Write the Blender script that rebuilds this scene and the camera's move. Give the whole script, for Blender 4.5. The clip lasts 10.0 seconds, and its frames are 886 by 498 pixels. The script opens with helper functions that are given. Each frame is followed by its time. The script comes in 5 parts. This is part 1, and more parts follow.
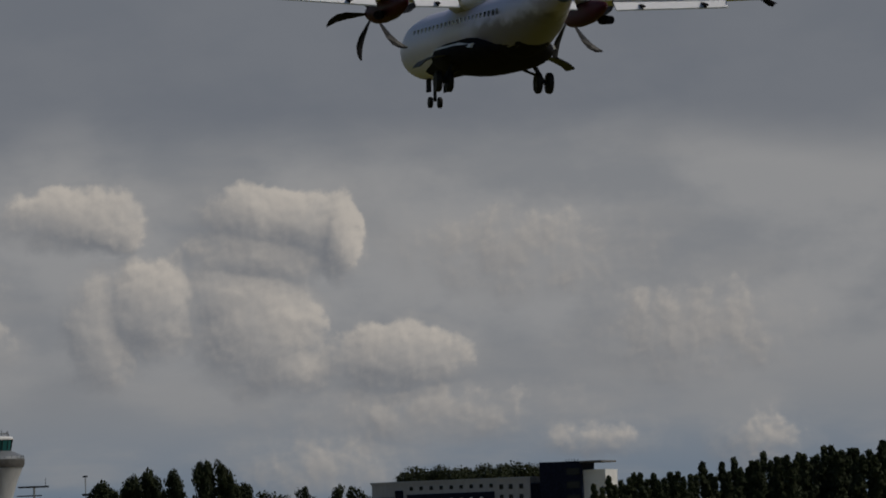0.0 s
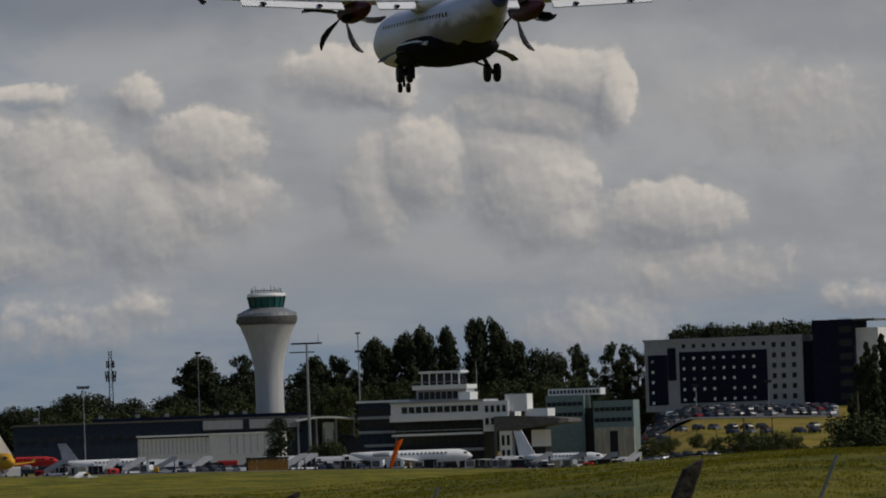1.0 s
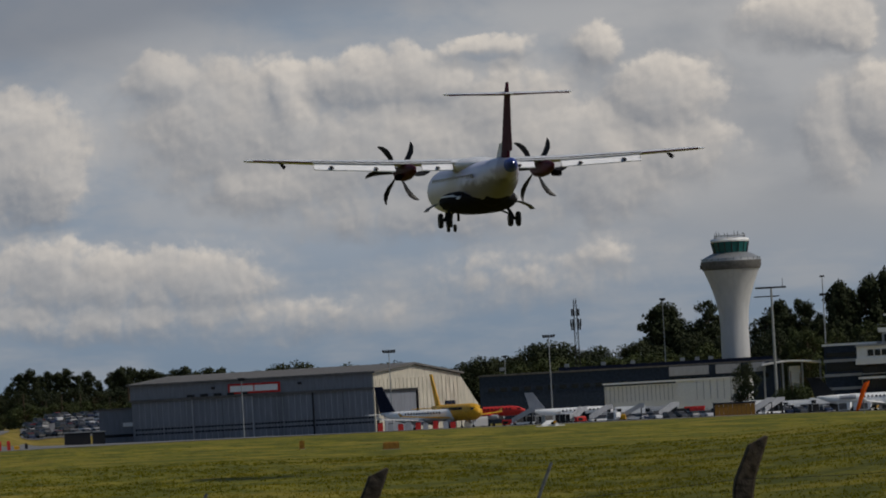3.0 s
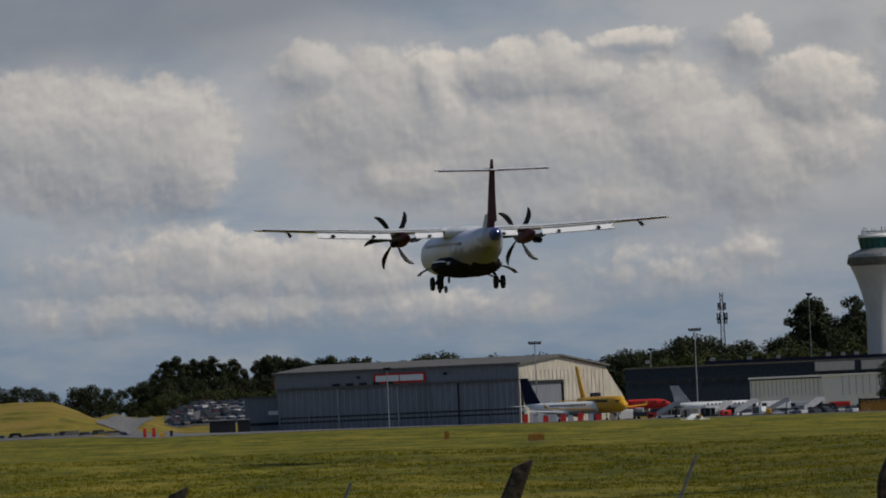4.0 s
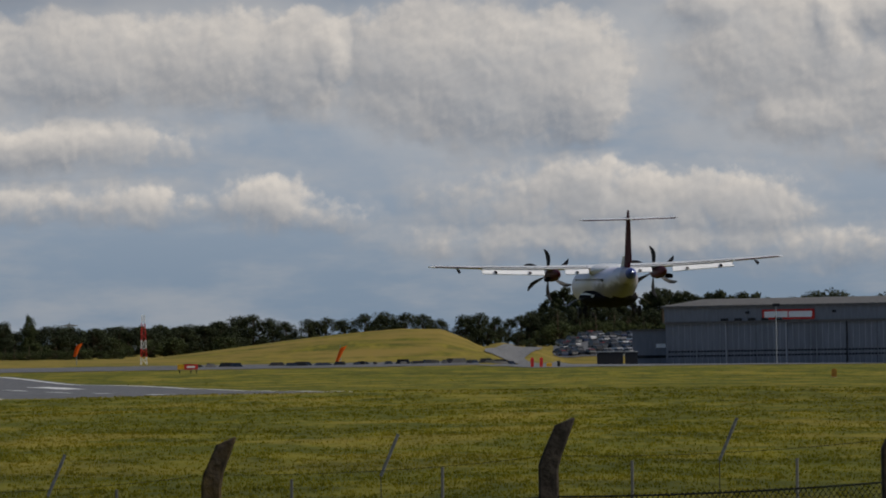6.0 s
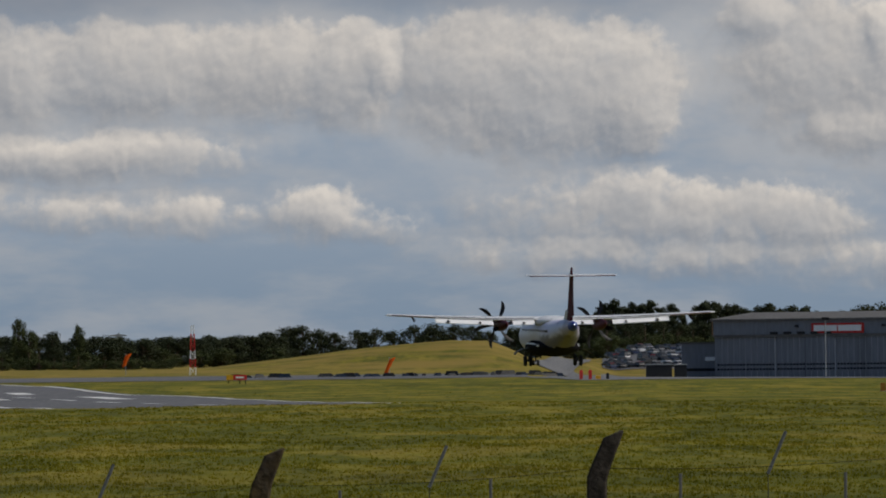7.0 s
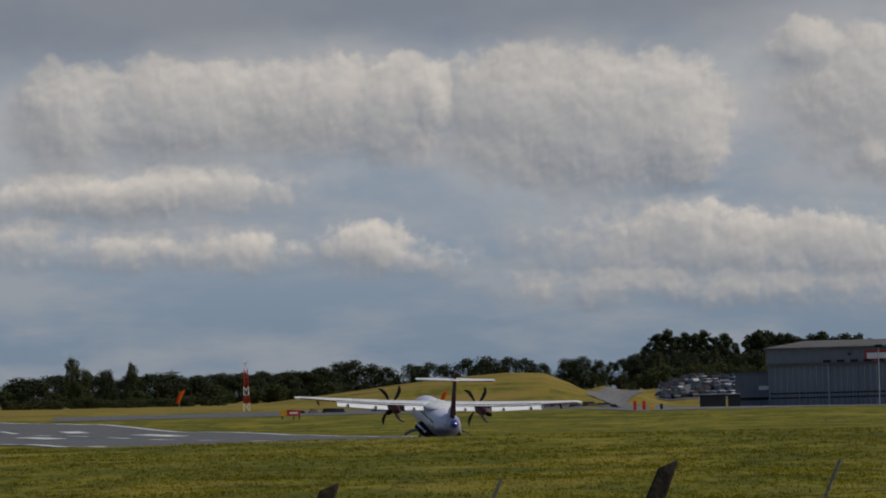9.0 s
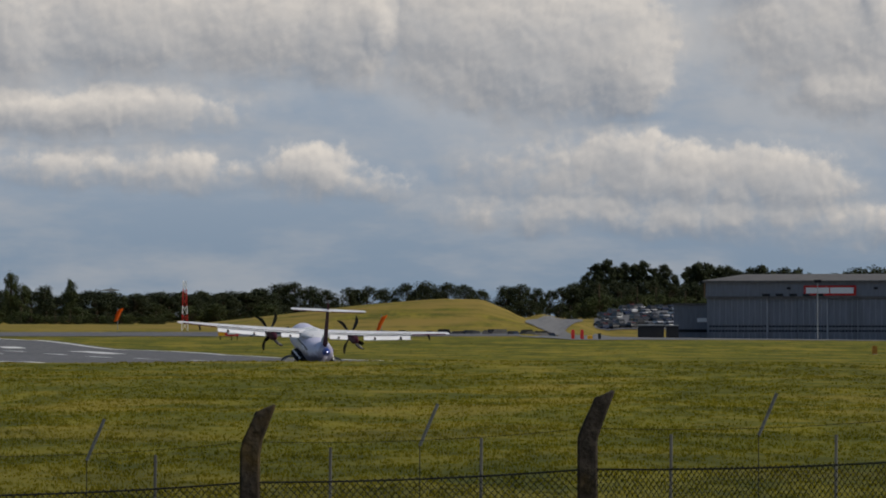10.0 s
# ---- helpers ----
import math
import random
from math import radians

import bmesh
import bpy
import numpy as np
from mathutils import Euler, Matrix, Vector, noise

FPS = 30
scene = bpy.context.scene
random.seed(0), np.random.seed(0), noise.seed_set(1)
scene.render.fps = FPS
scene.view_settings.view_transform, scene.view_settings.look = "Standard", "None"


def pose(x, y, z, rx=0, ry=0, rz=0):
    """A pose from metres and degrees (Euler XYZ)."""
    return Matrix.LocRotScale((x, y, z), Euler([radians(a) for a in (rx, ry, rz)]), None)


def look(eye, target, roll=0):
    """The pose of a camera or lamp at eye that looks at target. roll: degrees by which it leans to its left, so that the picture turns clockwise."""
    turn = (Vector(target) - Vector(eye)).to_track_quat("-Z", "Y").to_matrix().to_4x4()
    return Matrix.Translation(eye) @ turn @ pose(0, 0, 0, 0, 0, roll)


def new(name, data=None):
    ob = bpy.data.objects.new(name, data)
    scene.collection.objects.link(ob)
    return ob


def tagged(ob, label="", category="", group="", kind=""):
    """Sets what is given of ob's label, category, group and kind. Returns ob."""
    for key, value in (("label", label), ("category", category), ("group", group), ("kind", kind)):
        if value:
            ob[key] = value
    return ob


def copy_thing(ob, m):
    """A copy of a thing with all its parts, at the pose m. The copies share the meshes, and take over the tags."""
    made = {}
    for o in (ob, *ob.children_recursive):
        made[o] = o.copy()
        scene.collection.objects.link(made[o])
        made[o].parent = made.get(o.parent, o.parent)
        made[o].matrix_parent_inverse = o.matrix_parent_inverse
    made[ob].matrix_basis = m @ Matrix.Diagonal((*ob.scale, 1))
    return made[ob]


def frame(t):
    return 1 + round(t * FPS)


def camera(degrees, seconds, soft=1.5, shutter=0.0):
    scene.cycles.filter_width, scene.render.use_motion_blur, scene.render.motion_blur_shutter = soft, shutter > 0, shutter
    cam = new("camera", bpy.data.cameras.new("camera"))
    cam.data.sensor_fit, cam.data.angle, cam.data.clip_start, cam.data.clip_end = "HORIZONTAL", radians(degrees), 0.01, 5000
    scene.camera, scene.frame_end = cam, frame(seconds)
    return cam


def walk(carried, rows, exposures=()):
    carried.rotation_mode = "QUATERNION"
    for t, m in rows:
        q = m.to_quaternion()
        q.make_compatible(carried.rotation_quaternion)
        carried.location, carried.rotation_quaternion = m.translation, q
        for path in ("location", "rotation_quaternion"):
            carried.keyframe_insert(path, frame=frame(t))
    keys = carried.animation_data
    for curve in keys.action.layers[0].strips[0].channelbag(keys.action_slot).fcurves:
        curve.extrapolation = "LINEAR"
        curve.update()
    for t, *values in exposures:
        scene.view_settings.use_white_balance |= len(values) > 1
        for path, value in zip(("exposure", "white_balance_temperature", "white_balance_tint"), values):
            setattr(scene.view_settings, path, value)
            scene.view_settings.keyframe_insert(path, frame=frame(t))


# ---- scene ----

def pan(t, yaw, tilt, roll):
    """The camera on its stand, turned to the right by yaw, up by tilt, leaning by roll (degrees)."""
    return t, pose(0, 0, EYE, 90 + tilt, 0, -yaw) @ pose(0, 0, 0, 0, 0, roll)


EYE = 6.0          # height of the lens; all heights below are over the touchdown stretch of the runway
FAR = 16000.0      # bearings and drops below are in 1/16000 of the distance straight ahead
cam = camera(5.611, 10.0, soft=1.9)
walk(cam, [pan(*r) for r in (
    (0.0, 8.4025, 2.0608, -2.205), (0.5, 7.6936, 1.8731, -1.695), (1.0, 6.6421, 1.2204, -2.030), (1.5, 5.4677, 1.0790, -2.280),
    (2.0, 4.7553, 1.0642, -2.482), (2.2, 4.3504, 0.9599, -2.632), (3.3, 3.6093, 1.0267, -3.171), (3.5, 3.4396, 0.9809, -3.005),
    (4.0, 2.7616, 1.0029, -2.484), (4.5, 2.1140, 0.8953, -2.157), (5.0, 1.5055, 0.7994, -1.660), (5.5, 0.9014, 0.7243, -1.318),
    (6.0, 0.2703, 0.6478, -0.94), (6.2, 0.0807, 0.6226, -0.802), (7.5, -0.0399, 0.7772, -0.609), (8.0, 0.0658, 0.7534, -0.941),
    (8.5, 0.0532, 0.8393, -1.229), (9.0, -0.3672, 0.9419, -1.430), (9.5, -0.4108, 0.8614, -0.812), (10.0, 0.0, 0.4619, 0.0))],
    exposures=[(0.0, -0.55), (0.5, -0.38), (1.0, -0.2), (2.0, -0.08), (3.5, -0.02), (5.5, 0.03), (6.0, 0.12), (7.5, 0.13), (8.5, 0.14), (9.0, -0.02), (9.5, -0.04), (10.0, 0.2)])

# world and sun: broken cloud, the sun high to the right
SUN_TURN, SUN_UP = 103.0, 47.0
world = bpy.data.worlds.new("sky")
scene.world = world
world.use_nodes = True
wn = world.node_tree.nodes
sky = wn.new("ShaderNodeTexSky")
sky.sky_type, sky.sun_disc = "NISHITA", False
sky.sun_elevation, sky.sun_rotation = radians(SUN_UP), radians(SUN_TURN)
world.node_tree.links.new(sky.outputs[0], wn["Background"].inputs[0])
wn["Background"].inputs[1].default_value = 0.06
sun_data = bpy.data.lights.new("sun", "SUN")
sun_data.energy, sun_data.angle, sun_data.color = 2.2, radians(0.6), (1.0, 0.93, 0.82)
sun = new("sun", sun_data)
sun.matrix_world = look((math.sin(radians(SUN_TURN)) * 100, math.cos(radians(SUN_TURN)) * 100, 100 * math.tan(radians(SUN_UP))), (0, 0, 0))


# ---- materials ----
class Nodes:
    """Short hand for node materials."""

    def __init__(self, name, tree=None):
        if tree:
            self.tree = tree
            return
        self.mat = bpy.data.materials.new(name)
        self.mat.use_nodes = True
        self.tree = self.mat.node_tree
        self.tree.nodes.clear()
        self.out = self.tree.nodes.new("ShaderNodeOutputMaterial")

    def add(self, kind, **sockets):
        node = self.tree.nodes.new("ShaderNode" + kind)
        for k, v in sockets.items():
            self.put(node.inputs[k.replace("_", " ")], v)
        return node

    def put(self, socket, v):
        if isinstance(v, bpy.types.NodeSocket):
            self.tree.links.new(v, socket)
        else:
            socket.default_value = v

    def math(self, op, a, b=0.0, c=None, clamp=False):
        node = self.tree.nodes.new("ShaderNodeMath")
        node.operation, node.use_clamp = op, clamp
        for i, v in enumerate((a, b) if c is None else (a, b, c)):
            self.put(node.inputs[i], v)
        return node.outputs[0]

    def mix(self, f, a, b, blend="MIX"):
        node = self.tree.nodes.new("ShaderNodeMix")
        node.data_type, node.blend_type = "RGBA", blend
        self.put(node.inputs[0], f)
        self.put(node.inputs[6], (*a, 1) if isinstance(a, tuple) and len(a) == 3 else a)
        self.put(node.inputs[7], (*b, 1) if isinstance(b, tuple) and len(b) == 3 else b)
        return node.outputs[2]

    def noise(self, where, scale, detail=3.0, rough=0.55, stretch=None):
        if stretch:
            m = self.add("Mapping", Vector=where, Scale=stretch)
            where = m.outputs[0]
        n = self.add("TexNoise", Vector=where, Scale=scale, Detail=detail, Roughness=rough)
        return n.outputs[0]

    def ramp(self, f, lo, hi):
        n = self.add("MapRange", Value=f)
        n.interpolation_type = "SMOOTHSTEP"
        n.inputs[1].default_value, n.inputs[2].default_value = lo, hi
        return n.outputs[0]

    def done(self, colour, rough, metal=0.0, bump=None, depth=0.1, far=1.0, spec=0.5):
        b = self.add("BsdfPrincipled", Roughness=rough, Metallic=metal)
        b.inputs["Specular IOR Level"].default_value = spec
        self.put(b.inputs["Base Color"], (*colour, 1) if isinstance(colour, tuple) and len(colour) == 3 else colour)
        if bump is not None:
            bn = self.add("Bump", Strength=far, Distance=depth, Height=bump)
            self.tree.links.new(bn.outputs[0], b.inputs["Normal"])
        self.tree.links.new(b.outputs[0], self.out.inputs[0])
        return self.mat


def surface(name, colour, rough=0.6, metal=0.0, scale=2.0, vary=0.25, grime=(0.05, 0.045, 0.04), dirt=0.25, bump=0.0, stretch=None, spec=0.22):
    """A painted, metal or mineral surface: fine grain, broad stains, a little relief."""
    n = Nodes(name)
    where = n.add("TexCoord").outputs["Object"]
    grain = n.noise(where, scale * 6, 4, stretch=stretch)
    stain = n.noise(where, scale * 0.35, 5, 0.65, stretch)
    c = n.mix(n.ramp(grain, 0.3, 0.7), tuple(v * (1 - vary) for v in colour), tuple(min(1, v * (1 + vary * 0.5)) for v in colour))
    c = n.mix(n.math("MULTIPLY", n.ramp(stain, 0.5, 0.78), dirt), c, grime)
    r = n.math("MULTIPLY_ADD", stain, 0.2, rough - 0.1)
    return n.done(c, r, metal, grain if bump else None, bump, spec=spec)


def foliage(name, dark, light):
    n = Nodes(name)
    geo = n.add("NewGeometry")
    info = n.add("ObjectInfo")
    where = n.add("TexCoord").outputs["Object"]
    tone = n.math("ADD", n.math("MULTIPLY", geo.outputs["Random Per Island"], 0.6), n.math("MULTIPLY", n.noise(where, 0.5, 3), 0.5))
    c = n.mix(tone, dark, light)
    c = n.mix(n.math("MULTIPLY", info.outputs["Random"], 0.35), c, (0.035, 0.04, 0.012))
    return n.done(c, 0.75, spec=0.2)


def cloth(name, colour):
    """Thin fabric that lets light through."""
    n = Nodes(name)
    c = n.mix(n.noise(n.add("TexCoord").outputs["Object"], 2.0, 4), colour, tuple(v * 0.8 for v in colour))
    d, t, m = n.add("BsdfDiffuse", Color=c), n.add("BsdfTranslucent", Color=c), n.add("MixShader", Fac=0.45)
    n.tree.links.new(d.outputs[0], m.inputs[1])
    n.tree.links.new(t.outputs[0], m.inputs[2])
    n.tree.links.new(m.outputs[0], n.out.inputs[0])
    return n.mat


def grass_colour(n, where):
    """Sward in drifts: dark green hollows, olive, straw-coloured streaks; shade put into the colour near the fence and
    to the right.
    """
    drift = n.noise(where, 0.035, 3, 0.5, (1.0, 0.5, 1.0))
    streak = n.noise(where, 0.12, 3, 0.55, (1.0, 0.3, 1.0))
    clumps = n.noise(where, 0.38, 4, 0.6, (1.0, 0.14, 1.0))
    blots = n.noise(where, 1.1, 4, 0.65, (1.0, 0.13, 1.0))
    c = n.mix(n.ramp(clumps, 0.4, 0.6), (0.088, 0.092, 0.008), (0.185, 0.165, 0.014))
    c = n.mix(n.math("MULTIPLY", n.ramp(streak, 0.52, 0.62), 0.65), c, (0.275, 0.21, 0.034))
    c = n.mix(n.math("MULTIPLY", n.ramp(streak, 0.48, 0.4), 0.7), c, (0.055, 0.065, 0.006))
    c = n.mix(n.math("MULTIPLY", n.ramp(drift, 0.5, 0.4), 0.5), c, (0.075, 0.086, 0.007))
    c = n.mix(n.math("MULTIPLY", n.ramp(blots, 0.47, 0.36), 0.4), c, (0.055, 0.062, 0.006))
    c = n.mix(n.math("MULTIPLY", n.ramp(blots, 0.54, 0.68), 0.5), c, (0.24, 0.2, 0.03))
    sep = n.add("SeparateXYZ", Vector=where)
    y = sep.outputs[1]
    # near field and its right side darkened in the colour, for shade there
    field_shade = n.ramp(n.math("MULTIPLY_ADD", n.ramp(drift, 0.3, 0.7), -170.0, y), 280, 90)
    field_shade = n.math("MAXIMUM", field_shade, n.math("MULTIPLY", n.ramp(sep.outputs[0], 8.0, 36.0), n.ramp(y, 900, 500)))
    c = n.mix(n.math("MULTIPLY", field_shade, 0.72), c, n.mix(n.ramp(clumps, 0.42, 0.6), (0.045, 0.053, 0.006), (0.13, 0.118, 0.012)))
    dry = n.noise(where, 0.05, 5, 0.6)
    return n.mix(n.math("MULTIPLY", n.ramp(y, 1560, 1800), n.ramp(dry, 0.32, 0.62)), c, (0.24, 0.17, 0.04))


def grass_material():
    n = Nodes("grass")
    where = n.add("TexCoord").outputs["Object"]
    blades = n.noise(where, 1.6, 6, 0.75, (1.0, 0.3, 1.0))
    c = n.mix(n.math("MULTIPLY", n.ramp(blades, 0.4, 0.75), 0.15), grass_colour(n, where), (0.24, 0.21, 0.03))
    return n.done(c, 0.9, bump=blades, depth=0.07, spec=0.1)


MAT = dict(
    grass=grass_material(),
    tarmac=surface("tarmac", (0.13, 0.13, 0.135), 0.85, scale=0.25, vary=0.3, dirt=0.5, grime=(0.075, 0.075, 0.077), stretch=(1, 0.15, 1)),
    concrete=surface("concrete", (0.3, 0.295, 0.28), 0.85, scale=0.3, dirt=0.3),
    worn=surface("worn_concrete", (0.16, 0.16, 0.162), 0.85, scale=0.2, vary=0.35, dirt=0.5, grime=(0.1, 0.1, 0.1), stretch=(1, 0.2, 1)),
    marking=surface("marking_paint", (0.75, 0.75, 0.73), 0.7, scale=0.5, dirt=0.35),
    white=surface("white_paint", (0.8, 0.8, 0.8), 0.4, scale=0.5, vary=0.06, dirt=0.12),
    tower=surface("tower_concrete", (0.5, 0.5, 0.505), 0.7, scale=0.15, vary=0.08, dirt=0.2, stretch=(1, 1, 0.2)),
    cream=surface("cream_cladding", (0.5, 0.46, 0.38), 0.75, scale=0.2, dirt=0.25, stretch=(1, 1, 0.2)),
    grey_sheet=surface("grey_steel_sheet", (0.185, 0.197, 0.23), 0.55, scale=0.3, vary=0.12, dirt=0.3, stretch=(1, 1, 0.15)),
    grey_light=surface("light_grey_cladding", (0.36, 0.37, 0.4), 0.6, scale=0.3, vary=0.1, dirt=0.2, stretch=(1, 1, 0.2)),
    roof=surface("roof_sheet", (0.13, 0.125, 0.12), 0.8, scale=0.2, dirt=0.4),
    navy=surface("navy_cladding", (0.014, 0.018, 0.036), 0.85, scale=0.3, dirt=0.1, spec=0.05),
    steelblue=surface("blue_grey_cladding", (0.035, 0.048, 0.075), 0.8, scale=0.3, dirt=0.2, spec=0.08),
    teal=surface("pale_green_panel", (0.2, 0.27, 0.27), 0.6, scale=0.4, dirt=0.25),
    dark=surface("dark_metal", (0.025, 0.026, 0.03), 0.5, 0.3, scale=1.0),
    black=surface("black_rubber", (0.012, 0.012, 0.013), 0.7, scale=2.0),
    steel=surface("galvanised_steel", (0.35, 0.36, 0.37), 0.5, 0.7, scale=1.0),
    dull_steel=surface("dull_zinc", (0.16, 0.165, 0.17), 0.7, 0.3, scale=3.0),
    red=surface("red_paint", (0.55, 0.035, 0.03), 0.5, scale=0.6),
    orange=cloth("orange_cloth", (0.95, 0.2, 0.03)),
    yellow=surface("yellow_paint", (0.65, 0.34, 0.02), 0.45, scale=0.4, dirt=0.1),
    ochre=surface("ochre_board", (0.24, 0.12, 0.022), 0.7, scale=0.4, dirt=0.3),
    post=surface("weathered_concrete", (0.05, 0.04, 0.032), 0.95, scale=2.5, vary=0.5, dirt=0.7, grime=(0.13, 0.08, 0.015), bump=0.02),
    glass=surface("dark_window_glass", (0.02, 0.025, 0.03), 0.12, scale=0.3, vary=0.1, dirt=0.0),
    greenglass=surface("green_tinted_glass", (0.02, 0.11, 0.11), 0.15, scale=0.3, vary=0.1, dirt=0.0),
    leaf_dark=foliage("leaves_dark", (0.012, 0.017, 0.008), (0.035, 0.045, 0.016)),
    leaf_mid=foliage("leaves_green", (0.022, 0.034, 0.01), (0.065, 0.078, 0.022)),
    bark=surface("bark", (0.09, 0.065, 0.045), 0.95, scale=1.5, vary=0.4),
)


# ---- mesh helpers ----
def part(name, bm, material, parent=None, label=""):
    me = bpy.data.meshes.new(name)
    bm.to_mesh(me)
    bm.free()
    me.materials.append(MAT[material] if isinstance(material, str) else material)
    ob = new(name, me)
    ob.parent = parent
    return tagged(ob, label)


def smooth(ob, angle=40):
    me = ob.data
    me.polygons.foreach_set("use_smooth", [True] * len(me.polygons))
    me.set_sharp_from_angle(angle=radians(angle))
    return ob


def thing(name, m, label, category, group="", kind=""):
    ob = new(name)
    ob.empty_display_size = 0.2
    ob.matrix_world = m
    return tagged(ob, label, category, group, kind)


def box(bm, x0, x1, y0, y1, z0, z1, m=None):
    vs = [bm.verts.new(m @ Vector(p) if m else p) for p in (
        (x0, y0, z0), (x1, y0, z0), (x1, y1, z0), (x0, y1, z0), (x0, y0, z1), (x1, y0, z1), (x1, y1, z1), (x0, y1, z1))]
    for f in ((3, 2, 1, 0), (4, 5, 6, 7), (0, 1, 5, 4), (1, 2, 6, 5), (2, 3, 7, 6), (3, 0, 4, 7)):
        bm.faces.new([vs[i] for i in f])
    return bm


def boxed(*a, m=None):
    return box(bmesh.new(), *a, m=m)


def loft(bm, rings, caps=True):
    """Skin a row of closed rings that have the same number of points."""
    vs = [[bm.verts.new(p) for p in r] for r in rings]
    n = len(vs[0])
    for a, b in zip(vs, vs[1:]):
        for i in range(n):
            bm.faces.new((a[i], a[(i + 1) % n], b[(i + 1) % n], b[i]))
    if caps:
        bm.faces.new(vs[0][::-1])
        bm.faces.new(vs[-1])
    bmesh.ops.recalc_face_normals(bm, faces=bm.faces)
    return bm


def tube(bm, a, b, r0, r1=None, n=8):
    a, b = Vector(a), Vector(b)
    q = (b - a).to_track_quat("Z", "Y")
    rings = []
    for p, r in ((a, r0), (b, r0 if r1 is None else r1)):
        rings.append([p + q @ Vector((r * math.cos(k * math.tau / n), r * math.sin(k * math.tau / n), 0)) for k in range(n)])
    return loft(bm, rings)


def tubed(*a, **k):
    return tube(bmesh.new(), *a, **k)


def lathe(bm, profile, n=24, m=None):
    """Turn a profile of (radius, height) about z."""
    rings = [[(m or Matrix()) @ Vector((r * math.cos(k * math.tau / n), r * math.sin(k * math.tau / n), z)) for k in range(n)] for r, z in profile]
    return loft(bm, rings)


FALL = ((-9000, 0), (300, 0), (924, 7), (1262, 10), (1540, 13), (1750, 17), (2000, 25), (2233, 34), (2521, 39), (2626, 42), (3200, 57), (9000, 57))


def fall(u):
    """How much lower the land and all that stands on it lies towards the right."""
    for (a, fa), (b, fb) in zip(FALL, FALL[1:]):
        if a <= u <= b:
            return fa + (fb - fa) * (u - a) / (b - a)
    return 0


def at(u, v, d):
    """A place by its bearing u to the right, its drop v below the lens, and its distance d."""
    return Vector((d * u / FAR, d, EYE - d * (v + fall(u)) / FAR))


# ---- ground ----
PROFILE = ((-400, -3.4), (100, -3.4), (170, -3.4), (400, -3.35), (690, -3.14), (760, -3.9), (860, -4.4), (1050, -4.45), (1300, -4.06),
           (1450, -3.05), (1560, -2.85), (1700, -3.0), (2000, -3.4), (2500, -2.5), (3000, -2.0), (4950, -1.0))
MOUND = ((-700, 0), (-454, 0.3), (-284, 2.6), (-184, 4.1), (-84, 5.3), (16, 6.1), (70, 5.7), (116, 3.4), (150, 1.0), (168, 0))


def ease(a, b, v):
    v = min(1, max(0, (v - a) / (b - a)))
    return v * v * (3 - 2 * v)


def ground_z(x, y):
    """The lie of the land: a field with a crest, the dip of the runway, the flat apron, a mound and rising ground to the right."""
    z = PROFILE[-1][1]
    for (a, za), (b, zb) in zip(PROFILE, PROFILE[1:]):
        if a <= y <= b:
            z = za + (zb - za) * ease(a, b, y)
            break
    u = FAR * x / max(y, 60)
    z += 3.3 * ease(1250, 2700, u) * ease(140, 420, y) * (1 - ease(800, 1500, y))
    z += 12.5 * ease(2150, 2300, u) * ease(1900, 2300, y)
    z += 3.0 * ease(1100, 1700, u) * ease(2150, 2500, y)
    # bank on the far side of the runway, with a grassy mound on it
    z += 2.4 * (1 - ease(150, 215, u)) * ease(1570, 1900, y)
    for (a, za), (b, zb) in zip(MOUND, MOUND[1:]):
        if a <= u < b:
            z += (za + (zb - za) * (u - a) / (b - a)) * ease(1760, 1950, y) * (1 - ease(1980, 2200, y))
    z += 3.4 * ease(120, 190, u) * (1 - ease(225, 300, u)) * ease(1840, 2150, y)
    z += 6.0 * ease(225, 330, u) * (1 - ease(420, 480, u)) * ease(2030, 2300, y)
    z += 0.22 * (noise.noise((x * 0.02, y * 0.008, 0)) + 0.5 * noise.noise((x * 0.09, y * 0.03, 3))) * (1 - ease(1100, 1300, y) * 0.6)
    return EYE + z - fall(u) * max(0, y) / FAR


def sheet(name, rows, cols, lift=0.0):
    """A grid over the ground: rows of y, and a function that gives the x of each column."""
    bm = bmesh.new()
    grid = [[bm.verts.new((x, y, ground_z(x, y) + lift)) for x in cols(y)] for y in rows]
    for a, b in zip(grid, grid[1:]):
        for i in range(len(a) - 1):
            bm.faces.new((a[i], a[i + 1], b[i + 1], b[i]))
    return bm


ys = [-400, -200, -50, 20] + [60 * 1.018 ** k for k in range(250) if 60 * 1.018 ** k < 4940] + [4945] + [1604 + 9 * k for k in range(82)]
ys.sort()
cs = sorted([-0.5, -0.35, -0.2, -0.12] + [-0.08 + 0.004 * k for k in range(81)] + [0.0045 + 0.0007 * k for k in range(36)] + [0.3, 0.4, 0.5])
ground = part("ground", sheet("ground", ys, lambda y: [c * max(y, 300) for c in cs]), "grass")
smooth(ground, 80)
tagged(ground, "rough green and yellowing airfield grass", "grass", kind="structure")


def runway_x(y):
    return 4.4 - 0.1333 * (y - 764)


rows = [800 + 12 * k for k in range(95)]
runway = part("runway", sheet("runway", rows, lambda y: [runway_x(y) + o for o in (-22.7, -15, -7.5, 0, 7.5, 15, 22.7)], 0.06), "tarmac")
tagged(runway, "grey asphalt runway with worn white markings", "runway", kind="structure")


def strip(y0, y1, o0, o1, name="runway_marking"):
    n = max(2, int((y1 - y0) / 12) + 1)
    return part(name, sheet(name, [y0 + (y1 - y0) * k / (n - 1) for k in range(n)], lambda y: [runway_x(y) + o0, runway_x(y) + o1], 0.1), "marking", runway)


